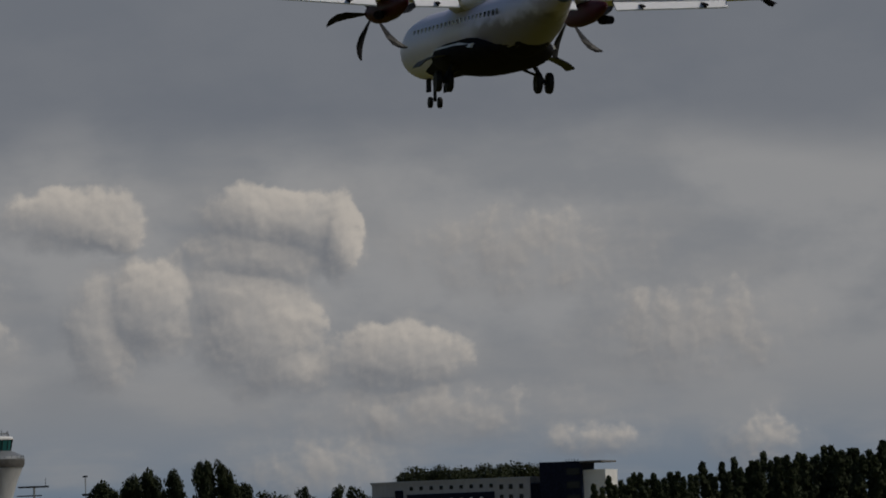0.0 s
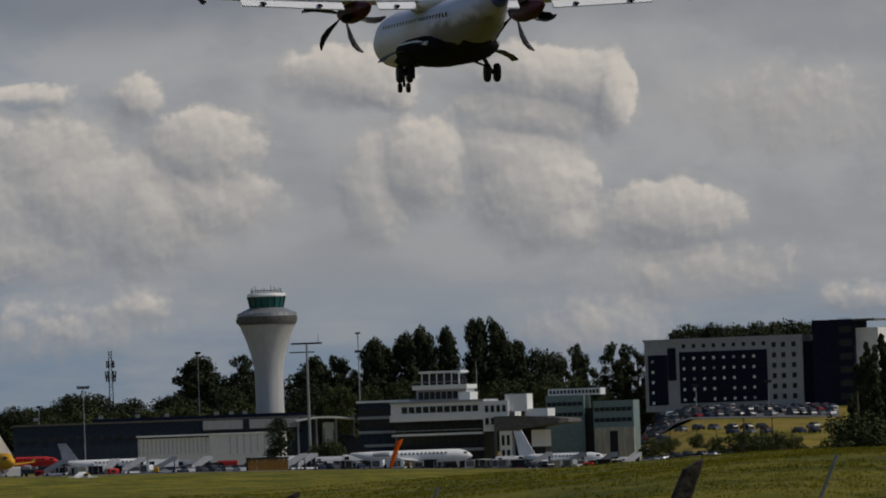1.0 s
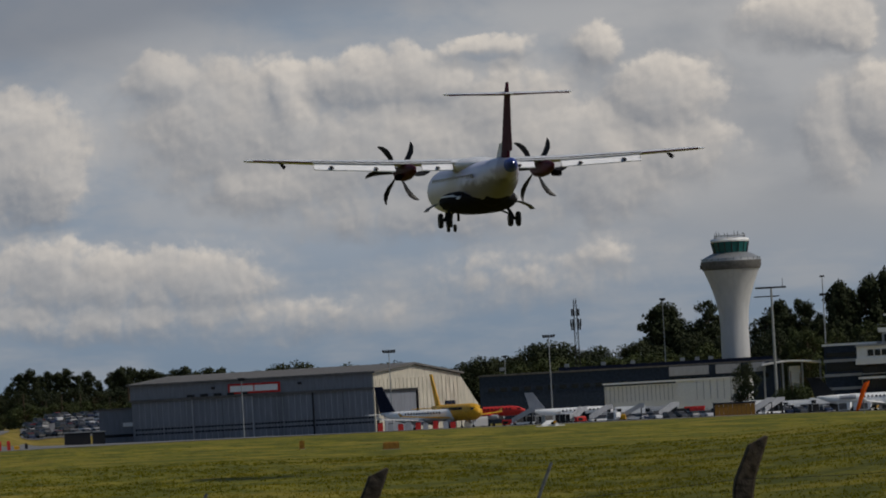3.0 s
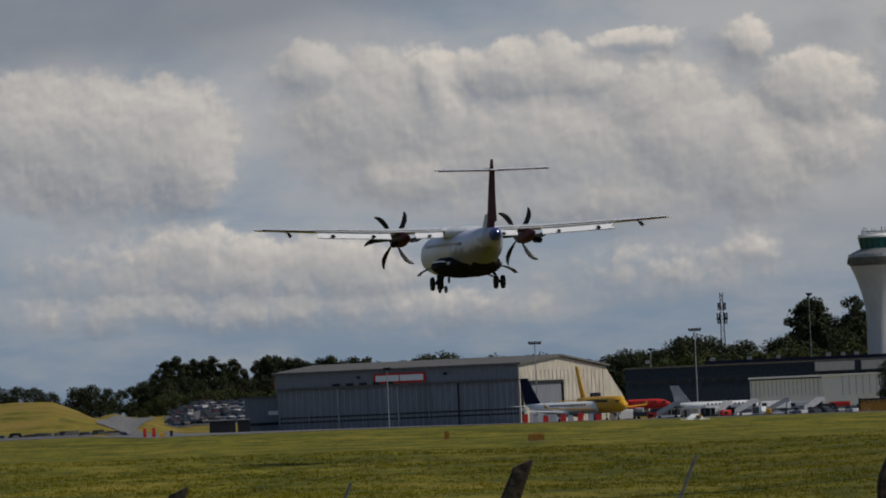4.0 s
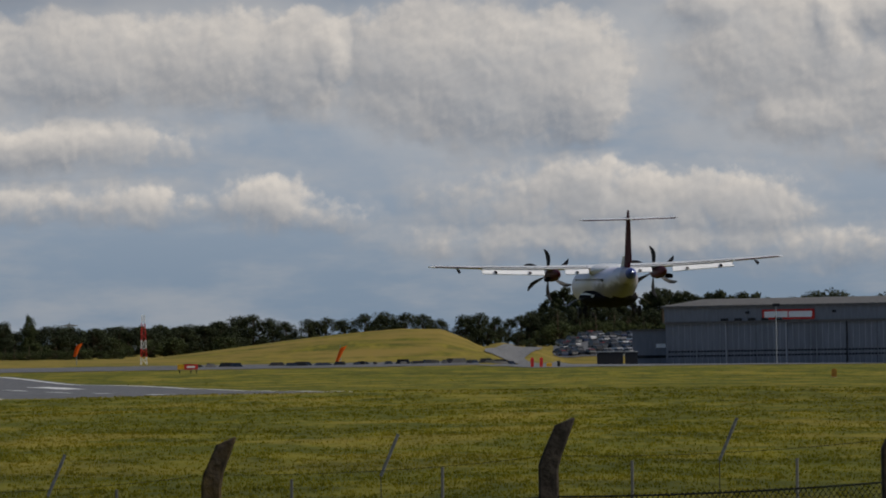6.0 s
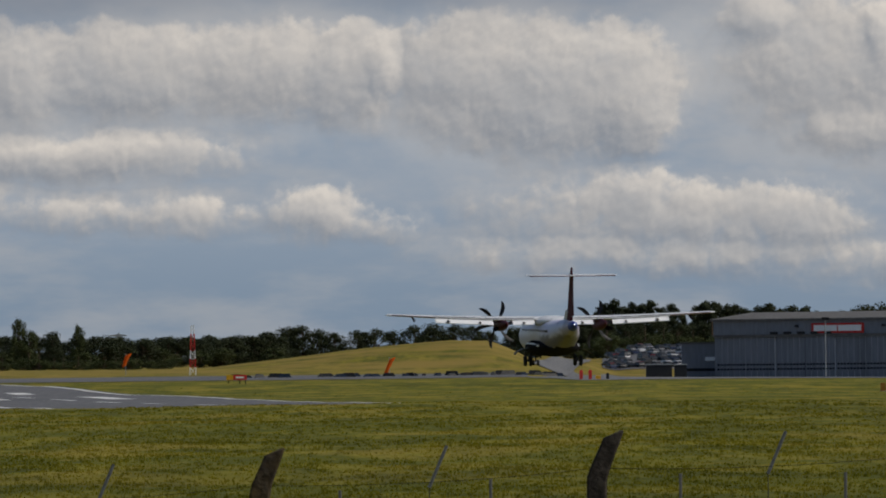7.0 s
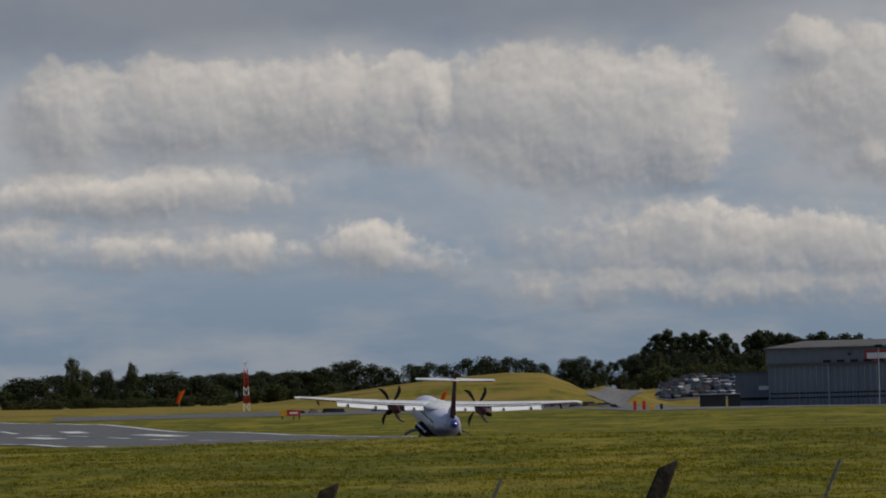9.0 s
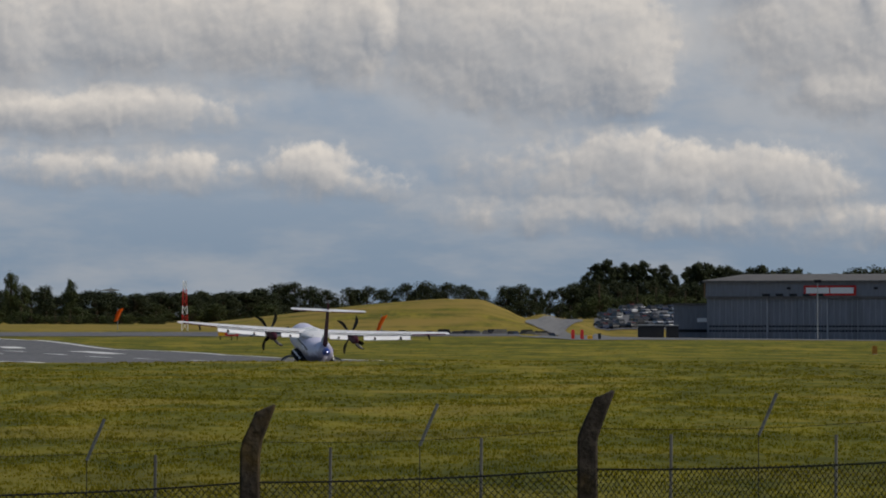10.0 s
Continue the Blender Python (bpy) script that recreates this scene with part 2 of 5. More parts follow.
strip(815, 1900, 20.6, 21.6)
strip(815, 1900, -21.6, -20.6)
for y in range(860, 1900, 60):
    strip(y, y + 30, -0.45, 0.45)
for o in (-9, 7):
    strip(1180, 1235, o, o + 3)
    strip(1330, 1352, o, o + 3)
# apron and taxiway along the hangars
apron_rows = [1690 + 14 * k for k in range(24)]
apron = part("apron", sheet("apron", apron_rows, lambda y: [y * c / FAR for c in (205, 300, 500, 700, 900, 1100, 1300, 1500, 1700, 1900, 2050)], 0.07), "worn")
tagged(apron, "pale concrete apron and taxiway in front of the hangar", "apron", kind="structure")
link = part("apron_link", sheet("apron_link", [1470 + 10 * k for k in range(23)], lambda y: [y * (230 - 0.6 * (y - 1470) + (55 + (y - 1470) * 4.0) * f / 6) / FAR for f in range(7)], 0.09), "worn")
tagged(link, "pale concrete taxiway running towards the hangar", "taxiway", kind="structure")
for u0, u1, d0, d1 in ((268, 420, 2118, 2302), (2190, 2566, 2212, 2312), (1262, 1730, 1870, 1950)):
    lot = part("car_park", sheet("car_park", [d0 + (d1 - d0) * k / 14 for k in range(15)], lambda y: [y * (u0 + (u1 - u0) * f / 14) / FAR for f in range(15)], 0.16), "tarmac")
    tagged(lot, "dark asphalt car park behind the apron", "car park", kind="structure")
taxi = part("taxiway", sheet("taxiway", [1640 + 8 * k for k in range(11)], lambda y: [y * c / FAR for c in (-800, -600, -400, -200, 0, 135)], 0.07), "tarmac")
tagged(taxi, "dark asphalt taxiway below the mound", "taxiway", kind="structure")

road = part("service_road", sheet("service_road", [1850 + 16 * k for k in range(26)], lambda y: [y * (c + 42 * ease(1850, 2230, y)) / FAR for c in (146, 158, 170, 182, 194, 206)], 0.22), "worn")
tagged(road, "pale service road climbing beside the mound", "road", kind="structure")


# ---- sky: a far backdrop with heaped clouds, each puff at its bearing and height ----
PUFFS = []


def bank(*puffs):
    """Puffs by bearing, drop, half width, half height and boldness."""
    for u, v, ru, rv, a in puffs:
        PUFFS.append((u / 100, -v / 100, ru / 86, rv / 78, a * min(1.1, (rv / 60) ** 0.45) * (0.72 if v > -320 else 1.0)))


bank((-751, -521, 95, 75, 0.9), (-550, -526, 200, 72, 0.9), (-320, -525, 170, 72, 0.9), (-180, -516, 110, 75, 0.9), (-649, -506, 48, 24, 1.3), (-115, -525, 45, 62, 1.1), (50, -510, 150, 95, 1), (199, -492, 205, 105, 1.2), (319, -464, 95, 75, 1.2), (-644, -378, 235, 36, 1), (-824, -376, 90, 22, 0.8), (-231, -272, 85, 36, 1.2), (-122, -250, 60, 22, 0.9), (-457, -275, 120, 25, 0.7), (-697, -279, 170, 22, 0.7), (-836, -297, 70, 28, 0.7))
bank((346, -293, 65, 42, 1.1), (424, -261, 180, 45, 1), (603, -256, 120, 48, 1), (202, -201, 160, 24, 0.8), (442, -195, 240, 24, 0.8), (663, -430, 45, 42, 0.9), (560, -608, 75, 42, 1.1), (677, -529, 165, 100, 0.9), (774, -565, 50, 66, 1.1), (941, -594, 165, 45, 0.9), (1051, -583, 65, 34, 1.2), (837, -459, 55, 20, 1.2), (966, -463, 210, 85, 0.8))
bank((1217, -464, 120, 80, 1), (1326, -430, 90, 85, 1), (1330, -632, 45, 36, 1), (733, -421, 130, 42, 0.8), (1033, -375, 240, 48, 0.6), (247, -274, 160, 50, 0.7), (1052, -348, 55, 12, 0.7), (1125, -641, 80, 16, 1), (1155, -522, 130, 70, 0.7), (1172, -434, 105, 48, 0.6), (1402, -392, 65, 42, 0.6), (1320, -262, 48, 20, 0.7), (1153, -231, 150, 30, 0.5), (719, -185, 190, 24, 0.5), (1448, -537, 92, 62, 1), (1426, -447, 130, 52, 0.8))
bank((1700, -660, 110, 45, 1.15), (1772, -644, 55, 40, 1.2), (2041, -648, 95, 48, 1.1), (2115, -640, 90, 50, 1.2), (2180, -614, 42, 66, 1.3), (2037, -588, 110, 42, 1), (1832, -500, 80, 74, 1.1), (2030, -445, 100, 85, 1.2), (1984, -509, 85, 50, 1), (2276, -395, 112, 50, 1.1), (2061, -380, 95, 34, 1), (1744, -459, 55, 75, 0.8), (2324, -300, 170, 28, 0.5), (2634, -239, 66, 18, 0.6), (2127, -202, 85, 36, 0.4), (2933, -229, 55, 30, 0.5), (2517, -581, 150, 50, 0.35), (2810, -432, 130, 55, 0.35))


def make_sky():
    n = Nodes("cloudy_sky")
    # cloud height field, as a node group that is read at a place and again a little towards the sun
    group = bpy.data.node_groups.new("cloud_height", "ShaderNodeTree")
    group.interface.new_socket("Place", in_out="INPUT", socket_type="NodeSocketVector")
    group.interface.new_socket("Height", in_out="OUTPUT", socket_type="NodeSocketFloat")
    group.interface.new_socket("Mass", in_out="OUTPUT", socket_type="NodeSocketFloat")
    g = Nodes("", group)
    inp, out = group.nodes.new("NodeGroupInput"), group.nodes.new("NodeGroupOutput")

    def vec(op, a, b=None, c=None):
        node = group.nodes.new("ShaderNodeVectorMath")
        node.operation = op
        for i, v in enumerate((a, b, c)):
            if v is not None:
                g.put(node.inputs[i], v)
        return node

    where = inp.outputs[0]
    half = (0.5, 0.5, 0.5)
    coarse = g.add("TexNoise", Vector=where, Scale=1.2, Detail=3.0, Roughness=0.5)
    curls = g.add("TexNoise", Vector=where, Scale=4.2, Detail=4.0, Roughness=0.6)
    bent = vec("MULTIPLY_ADD", vec("SUBTRACT", coarse.outputs["Color"], half).outputs[0], (0.55, 0.45, 0.0), where).outputs[0]
    bent = vec("MULTIPLY_ADD", vec("SUBTRACT", curls.outputs["Color"], half).outputs[0], (0.2, 0.2, 0.0), bent).outputs[0]
    h = None
    for u, v, ru, rv, a in PUFFS:
        d = vec("MULTIPLY_ADD", bent, (1 / ru, 1 / rv, 0.0), (-u / ru, -v / rv, 0.0)).outputs[0]
        r2 = vec("DOT_PRODUCT", d, d).outputs[1]
        b = g.math("MULTIPLY_ADD", r2, -a, a)
        h = b if h is None else g.math("SMOOTH_MAX", h, b, 0.2)
    h = g.math("SMOOTH_MAX", h, -1.1, 0.6)
    group.links.new(h, out.inputs[1])
    # billows within billows
    for scale, amount in ((1.5, 0.5), (3.4, 0.3), (7.5, 0.14)):
        lumps = g.add("TexVoronoi", Vector=bent, Scale=scale)
        lumps.feature = "SMOOTH_F1"
        lumps.inputs["Smoothness"].default_value = 0.45
        h = g.math("SUBTRACT", h, g.math("MULTIPLY", g.math("SUBTRACT", lumps.outputs["Distance"], 0.32), amount))
    fine = g.add("TexNoise", Vector=where, Scale=1.9, Detail=6.0, Roughness=0.55)
    h = g.math("ADD", h, g.math("MULTIPLY", g.math("SUBTRACT", fine.outputs[0], 0.5), 0.6))
    group.links.new(h, out.inputs[0])

    place = n.add("TexCoord").outputs["Object"]
    sep = n.add("SeparateXYZ", Vector=place)
    k = FAR / 4690 / 100
    uu = n.math("MULTIPLY", sep.outputs[0], k)
    vv = n.math("MULTIPLY", n.math("SUBTRACT", sep.outputs[2], EYE), k)
    p = n.add("CombineXYZ", X=uu, Y=vv).outputs[0]

    def height(shift):
        gn = n.tree.nodes.new("ShaderNodeGroup")
        gn.node_tree = group
        va = n.tree.nodes.new("ShaderNodeVectorMath")
        n.put(va.inputs[0], p)
        va.inputs[1].default_value = shift
        n.tree.links.new(va.outputs[0], gn.inputs[0])
        return gn.outputs

    (here, mass), (near, _), (_, far) = height((0, 0, 0)), height((0.07, 0.09, 0)), height((0.24, 0.3, 0))
    wisps = n.noise(p, 2.2, 7, 0.6)
    ragged = n.math("ADD", here, n.math("MULTIPLY", n.math("SUBTRACT", wisps, 0.5), 0.8))
    relief = n.ramp(n.math("SUBTRACT", here, near), -0.4, 0.5)
    slope = n.ramp(n.math("SUBTRACT", mass, far), -0.75, 1.05)
    lit = n.math("MULTIPLY_ADD", relief, 0.38, n.math("MULTIPLY", slope, 0.62))
    soft, crisp = n.ramp(ragged, -1.0, 0.35), n.ramp(ragged, -0.3, 0.25)
    cover = n.math("ADD", n.math("MULTIPLY", soft, n.math("MULTIPLY_ADD", slope, -0.75, 0.8)), n.math("MULTIPLY", crisp, n.math("MULTIPLY", slope, 0.9)), clamp=True)
    # clear sky between: bluer and darker low down, grey layers high up
    streak = n.noise(p, 0.55, 5, 0.55, (0.45, 1.5, 1.0))
    base = n.mix(n.ramp(vv, 0.6, 3.4), (0.178, 0.237, 0.312), (0.24, 0.292, 0.362))
    base = n.mix(n.math("MULTIPLY", n.ramp(uu, 8.0, 16.0), n.ramp(vv, 1.2, 3.6)), base, (0.298, 0.31, 0.332))
    base = n.mix(n.math("MULTIPLY", n.ramp(streak, 0.42, 0.66), 0.5), base, (0.37, 0.368, 0.372))
    # veil that pales the sky above the middle, and the dark layer at the top
    veil = n.math("MULTIPLY", n.ramp(vv, 2.0, 5.0), n.ramp(n.noise(p, 0.35, 5, 0.55, (0.8, 1.3, 1)), 0.36, 0.6))
    base = n.mix(n.math("MULTIPLY", veil, 0.75), base, (0.405, 0.405, 0.41))
    low = n.noise(p, 0.3, 4, 0.5, (0.5, 1.2, 1))
    edge = n.math("MULTIPLY_ADD", n.ramp(uu, 3.0, 9.0), -1.2, vv)
    edge = n.math("MULTIPLY_ADD", n.ramp(uu, 12.0, 18.0), -0.4, edge)
    dark = n.ramp(n.math("ADD", edge, n.math("MULTIPLY", n.math("SUBTRACT", low, 0.5), 2.0)), 5.5, 6.9)
    cloud = n.mix(lit, (0.2, 0.212, 0.238), (0.67, 0.612, 0.545))
    cloud = n.mix(n.math("MULTIPLY", n.ramp(n.noise(p, 0.9, 6, 0.6), 0.42, 0.68), 0.3), cloud, (0.38, 0.382, 0.39))
    c = n.mix(n.math("MULTIPLY", cover, 0.92), base, cloud)
    c = n.mix(n.math("MULTIPLY", dark, 0.75), c, (0.178, 0.2, 0.242))
    e = n.add("Emission", Color=c, Strength=1.0)
    n.tree.links.new(e.outputs[0], n.out.inputs[0])
    return n.mat


bm = bmesh.new()
box(bm, -700, 1500, 4690, 4700, -60, 560)
sky_wall = part("backdrop", bm, make_sky())
tagged(sky_wall, "grey-blue sky with heaped cumulus cloud", "sky", kind="structure")


# ---- the airliner ----
def ring(y, rx, rz, zc, n=24, flat=0.0):
    return [(rx * math.cos(k * math.tau / n), y, zc + rz * math.sin(k * math.tau / n)) for k in range(n)]


def wing_ring(x, y_le, chord, z, thick, side=1):
    """An aerofoil section at x, leading edge forward."""
    top = ((0, 0), (0.05, 0.5), (0.2, 0.9), (0.4, 1.0), (0.7, 0.6), (1, 0.08))
    low = ((1, -0.08), (0.7, -0.2), (0.4, -0.45), (0.15, -0.5), (0.04, -0.3))
    return [(x, y_le - c * chord, z + t * thick) for c, t in top + low]


def tail_livery():
    """White paint with grey-violet swirls towards the tail, and the underside aft darkened as if in shade."""
    n = Nodes("aircraft_white_swirled")
    where = n.add("TexCoord").outputs["Object"]
    sep = n.add("SeparateXYZ", Vector=where)
    y = sep.outputs[1]
    swirl = n.noise(where, 0.55, 2, 0.5, (1.0, 0.5, 1.0))
    zone = n.math("MULTIPLY", n.ramp(y, -7.0, -10.5), n.ramp(swirl, 0.52, 0.6))
    grain = n.noise(where, 1.2, 5, 0.6, (1, 0.3, 1))
    c = n.mix(n.math("MULTIPLY", n.ramp(grain, 0.5, 0.8), 0.3), (0.6, 0.585, 0.73), (0.42, 0.41, 0.52))
    c = n.mix(n.math("MULTIPLY", zone, 0.5), c, (0.16, 0.12, 0.2))
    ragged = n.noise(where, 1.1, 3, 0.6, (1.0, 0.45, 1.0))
    # underside aft darkened in the colour, against light bounced up from the grass
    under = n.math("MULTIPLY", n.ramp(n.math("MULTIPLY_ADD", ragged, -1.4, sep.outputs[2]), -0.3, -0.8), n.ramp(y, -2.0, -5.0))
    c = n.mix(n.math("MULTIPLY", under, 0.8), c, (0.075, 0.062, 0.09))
    return n.done(c, 0.38, spec=0.25)


def prop_material_blade():
    return surface("propeller_black", (0.015, 0.015, 0.017), 0.45, scale=1.5, dirt=0.1)


def airliner():
    plane = thing("airliner", pose(0, 0, 40), "white twin-turboprop airliner with dark belly, red nacelles and maroon fin", "airplane")
    white = surface("aircraft_white", (0.7, 0.7, 0.71), 0.28, scale=0.6, vary=0.05, dirt=0.25, grime=(0.3, 0.29, 0.28))
    livery = tail_livery()
    # brighter than the wing's white: light on the lowered flaps is in the colour
    flap_lit_white = surface("flap_lit_white", (0.85, 0.85, 0.86), 0.4, scale=0.6, vary=0.04, dirt=0.05)
    # belly: dark paint, with the shade of the underside put into its near-black
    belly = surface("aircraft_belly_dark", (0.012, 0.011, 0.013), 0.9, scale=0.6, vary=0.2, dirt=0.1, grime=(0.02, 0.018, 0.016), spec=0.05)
    maroon = surface("aircraft_maroon", (0.075, 0.014, 0.024), 0.7, scale=0.6, vary=0.2, dirt=0.1, spec=0.1)
    nac = surface("aircraft_red", (0.05, 0.002, 0.008), 0.6, scale=0.7, vary=0.2, dirt=0.3, spec=0.15)
    blade = prop_material_blade()
    # fuselage stations: y, half width, half height, centre height
    st = ((12.9, 0.05, 0.05, -0.45), (12.6, 0.42, 0.38, -0.42), (12.0, 0.8, 0.72, -0.32), (11.0, 1.18, 1.1, -0.14), (9.8, 1.36, 1.3, -0.04), (8.0, 1.42, 1.37, 0),
          (-4.5, 1.42, 1.37, 0), (-6.5, 1.36, 1.3, 0.08), (-8.5, 1.2, 1.12, 0.28), (-10.5, 0.92, 0.86, 0.55), (-12.5, 0.55, 0.55, 0.78), (-13.8, 0.28, 0.3, 0.95), (-14.2, 0.12, 0.14, 1.0))
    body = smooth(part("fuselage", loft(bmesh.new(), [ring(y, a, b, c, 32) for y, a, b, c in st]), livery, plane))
    part("tail_cone", loft(bmesh.new(), [ring(y, a, b, c, 16) for y, a, b, c in ((-13.3, 0.41, 0.42, 0.89), (-13.9, 0.28, 0.3, 0.97), (-14.3, 0.13, 0.14, 1.02), (-14.4, 0.05, 0.05, 1.03))]),
         surface("aircraft_blue", (0.03, 0.06, 0.3), 0.35), plane, "blue tail cone")
    # dark lower hull with the undercarriage bulge
    def keel(y, rx, rz, zc, top):
        """Lower part of an oval section, cut flat at the height top."""
        n = 14
        a = math.asin(max(-0.95, min(0.95, (top - zc) / rz)))
        return [(rx * math.cos(math.pi - a + (math.pi + 2 * a) * k / n), y, zc + rz * math.sin(math.pi - a + (math.pi + 2 * a) * k / n)) for k in range(n + 1)]
    ks = ((7.6, 1.425, 1.38, 0, -1.1), (5.0, 1.43, 1.385, 0, -0.85), (2.6, 1.43, 1.385, 0, -0.6), (-4.5, 1.43, 1.385, 0, -0.62), (-6.5, 1.37, 1.31, 0.08, -0.78), (-8.2, 1.24, 1.16, 0.25, -0.76))
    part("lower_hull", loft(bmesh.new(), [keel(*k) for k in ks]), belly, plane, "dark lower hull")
    bs = ((4.6, 0.9, 0.3, -1.0), (3.4, 1.45, 0.5, -0.95), (2.2, 1.8, 0.66, -0.9), (1.2, 2.0, 0.76, -0.87), (-2.5, 2.02, 0.78, -0.87), (-4.2, 1.8, 0.68, -0.84), (-5.6, 1.3, 0.48, -0.8), (-7.0, 0.7, 0.25, -0.74))
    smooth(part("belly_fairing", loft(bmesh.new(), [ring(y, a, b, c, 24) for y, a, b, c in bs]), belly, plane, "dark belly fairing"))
    for s in (-1, 1):
        part("fairing_top", loft(bmesh.new(), [[(s * (x + dx), y, z + dz) for dx, dz in ((0, 0), (0.34, -0.12), (0.4, -0.26), (0, -0.3))] for x, y, z in ((1.3, 3.2, -0.6), (1.5, 1.4, -0.42), (1.52, -2.6, -0.42), (1.35, -4.6, -0.55))]), white, plane)
    # wing
    for s in (-1, 1):
        w = [(0.0, 1.45, 2.65, 1.38, 0.26), (4.9, 1.45, 2.65, 1.42, 0.25), (9.0, 1.05, 2.1, 1.6, 0.19), (13.2, 0.6, 1.5, 1.82, 0.12), (13.52, 0.35, 1.0, 1.83, 0.06)]
        wing = smooth(part("wing", loft(bmesh.new(), [wing_ring(s * x, y, c, z, t) for x, y, c, z, t in w]), white, plane), 50)
        for x0, x1 in ((1.5, 3.3), (4.9, 9.6)):
            def fl(x):
                k = max(0, (x - 4.9) / 8.3)
                return [(s * x, -0.85 + 0.25 * k, 1.38 + 0.36 * k), (s * x, -0.95 + 0.25 * k, 1.45 + 0.36 * k), (s * x, -1.72 + 0.55 * k, 0.98 + 0.42 * k), (s * x, -1.7 + 0.55 * k, 0.93 + 0.42 * k)]
            part("flap", loft(bmesh.new(), [fl(x0), fl(x1)]), flap_lit_white, wing)
        part("flap_line", loft(bmesh.new(), [[(s * x, y, z + 0.03), (s * x, y - 0.12, z + 0.02), (s * x, y - 0.12, z - 0.05), (s * x, y, z - 0.06)] for x, y, z in ((1.5, -0.82, 1.47), (4.9, -0.82, 1.5), (9.7, -0.75, 1.69))]), belly, wing, "dark flap gap")
        part("aileron", loft(bmesh.new(), [[(s * x, y + dy, z + dz) for dy, dz in ((0, 0.03), (-c, 0.0), (-c, -0.04), (0, -0.05))] for x, y, z, c in ((9.75, -0.85, 1.66, 0.5), (13.1, -0.62, 1.84, 0.35))]), maroon, wing, "dark-edged aileron")
        for x in (2.4, 6.0, 8.6, 11.4):
            k = max(0, (x - 4.9) / 8.3)
            part("flap_track", loft(bmesh.new(), [[(s * x + dx, y, z + 0.36 * k) for dx in (-0.09, 0.09)] + [(s * x, y, z - h + 0.36 * k)] for y, z, h in ((0.2, 1.36, 0.05), (-0.8, 1.3, 0.24), (-1.6, 1.15, 0.2), (-1.9, 1.08, 0.04))]), belly, wing, "dark flap-track fairing")
        # nacelle
        ns = ((2.9, 0.3, 0.32, 0.93), (2.3, 0.39, 0.43, 0.92), (1.0, 0.43, 0.49, 0.92), (-0.8, 0.41, 0.46, 0.94), (-2.0, 0.32, 0.34, 0.98), (-3.1, 0.16, 0.18, 1.04), (-3.4, 0.05, 0.06, 1.07))
        nacelle = smooth(part("nacelle", loft(bmesh.new(), [[(s * 4.05 + px, py, pz) for px, py, pz in ring(y, a, b, c, 20)] for y, a, b, c in ns]), nac, plane, "red engine nacelle"))
        part("exhaust", tubed((s * 4.55, -0.6, 0.65), (s * 4.78, -1.3, 0.6), 0.2, 0.17, n=12), belly, nacelle, "dark exhaust pipe")
        # propeller: six scimitar blades
        prop = new("propeller")
        prop.parent = plane
        prop.location = (s * 4.05, 3.05, 0.95)
        part("spinner", loft(bmesh.new(), [ring(y, a, a, 0, 16) for y, a in ((-0.25, 0.32), (0.1, 0.31), (0.45, 0.22), (0.65, 0.06))]), nac, prop)
        for k in range(6):
            q = Matrix.Rotation(k * math.tau / 6, 4, "Y")
            secs = []
            for r, c, sw, tw in ((0.25, 0.16, 0.0, 62), (0.6, 0.26, 0.03, 50), (1.1, 0.36, 0.07, 38), (1.5, 0.36, 0.03, 30), (1.8, 0.27, -0.09, 26), (1.965, 0.12, -0.22, 24)):
                a = radians(tw)
                secs.append([q @ Vector((e * c * math.cos(a) + sw + f * math.sin(a), -e * c * math.sin(a) + f * math.cos(a), r)) for e, f in ((-0.5, 0), (0, 0.03), (0.5, 0), (0, -0.03))])
            part("blade", loft(bmesh.new(), secs), blade, prop)
        PROPS.append(prop)
        # tailplane
        tp = smooth(part("tailplane", loft(bmesh.new(), [wing_ring(s * x, y, c, 4.92 + x * 0.015, t) for x, y, c, t in ((0, -12.0, 1.75, 0.14), (3.5, -12.45, 1.1, 0.08), (3.66, -12.7, 0.7, 0.04))]), white, plane), 50)
        part("elevator", loft(bmesh.new(), [[(s * x, y, z) for y, z in ((yy, 4.97), (yy - c, 4.92), (yy - c, 4.88), (yy, 4.88))] for x, yy, c in ((0.25, -13.45, 0.45), (3.45, -13.35, 0.3))]), maroon, tp)
        # main gear
        gear = new("main_gear")
        gear.parent = plane
        part("leg", tubed((s * 1.5, -1.1, -1.0), (s * 2.05, -1.2, -1.95), 0.1, 0.085), "dark", gear)
        part("brace", tubed((s * 1.0, -0.6, -1.3), (s * 1.95, -1.2, -1.75), 0.055), "dark", gear)
        part("gear_door", loft(bmesh.new(), [[(s * x, y, z), (s * x, y, z - 0.05)] + [(s * x, y - 1.5, z - 0.05), (s * x, y - 1.5, z)] for x, y, z in ((1.95, -0.3, -0.9), (2.5, -0.3, -0.98), (2.95, -0.35, -1.2), (3.15, -0.45, -1.4))]), "dark", gear)
        part("axle", tubed((s * 1.7, -1.2, -1.98), (s * 2.4, -1.2, -1.98), 0.06), "dark", gear)
        for o in (1.82, 2.28):
            wheel(gear, s * o, -1.2, -1.98, 0.43, 0.24)
    # nose gear
    gear = new("nose_gear")
    gear.parent = plane
    part("leg", tubed((0, 9.7, -1.2), (0, 9.6, -2.2), 0.07), "dark", gear)
    part("drag_strut", tubed((0, 8.9, -1.25), (0, 9.6, -1.8), 0.045), "dark", gear)
    for s in (-1, 1):
        part("gear_door", boxed(s * 0.36 - 0.02, s * 0.36 + 0.02, 8.8, 9.6, -1.85, -1.28), belly, gear)
        wheel(gear, s * 0.2, 9.6, -2.25, 0.23, 0.16)
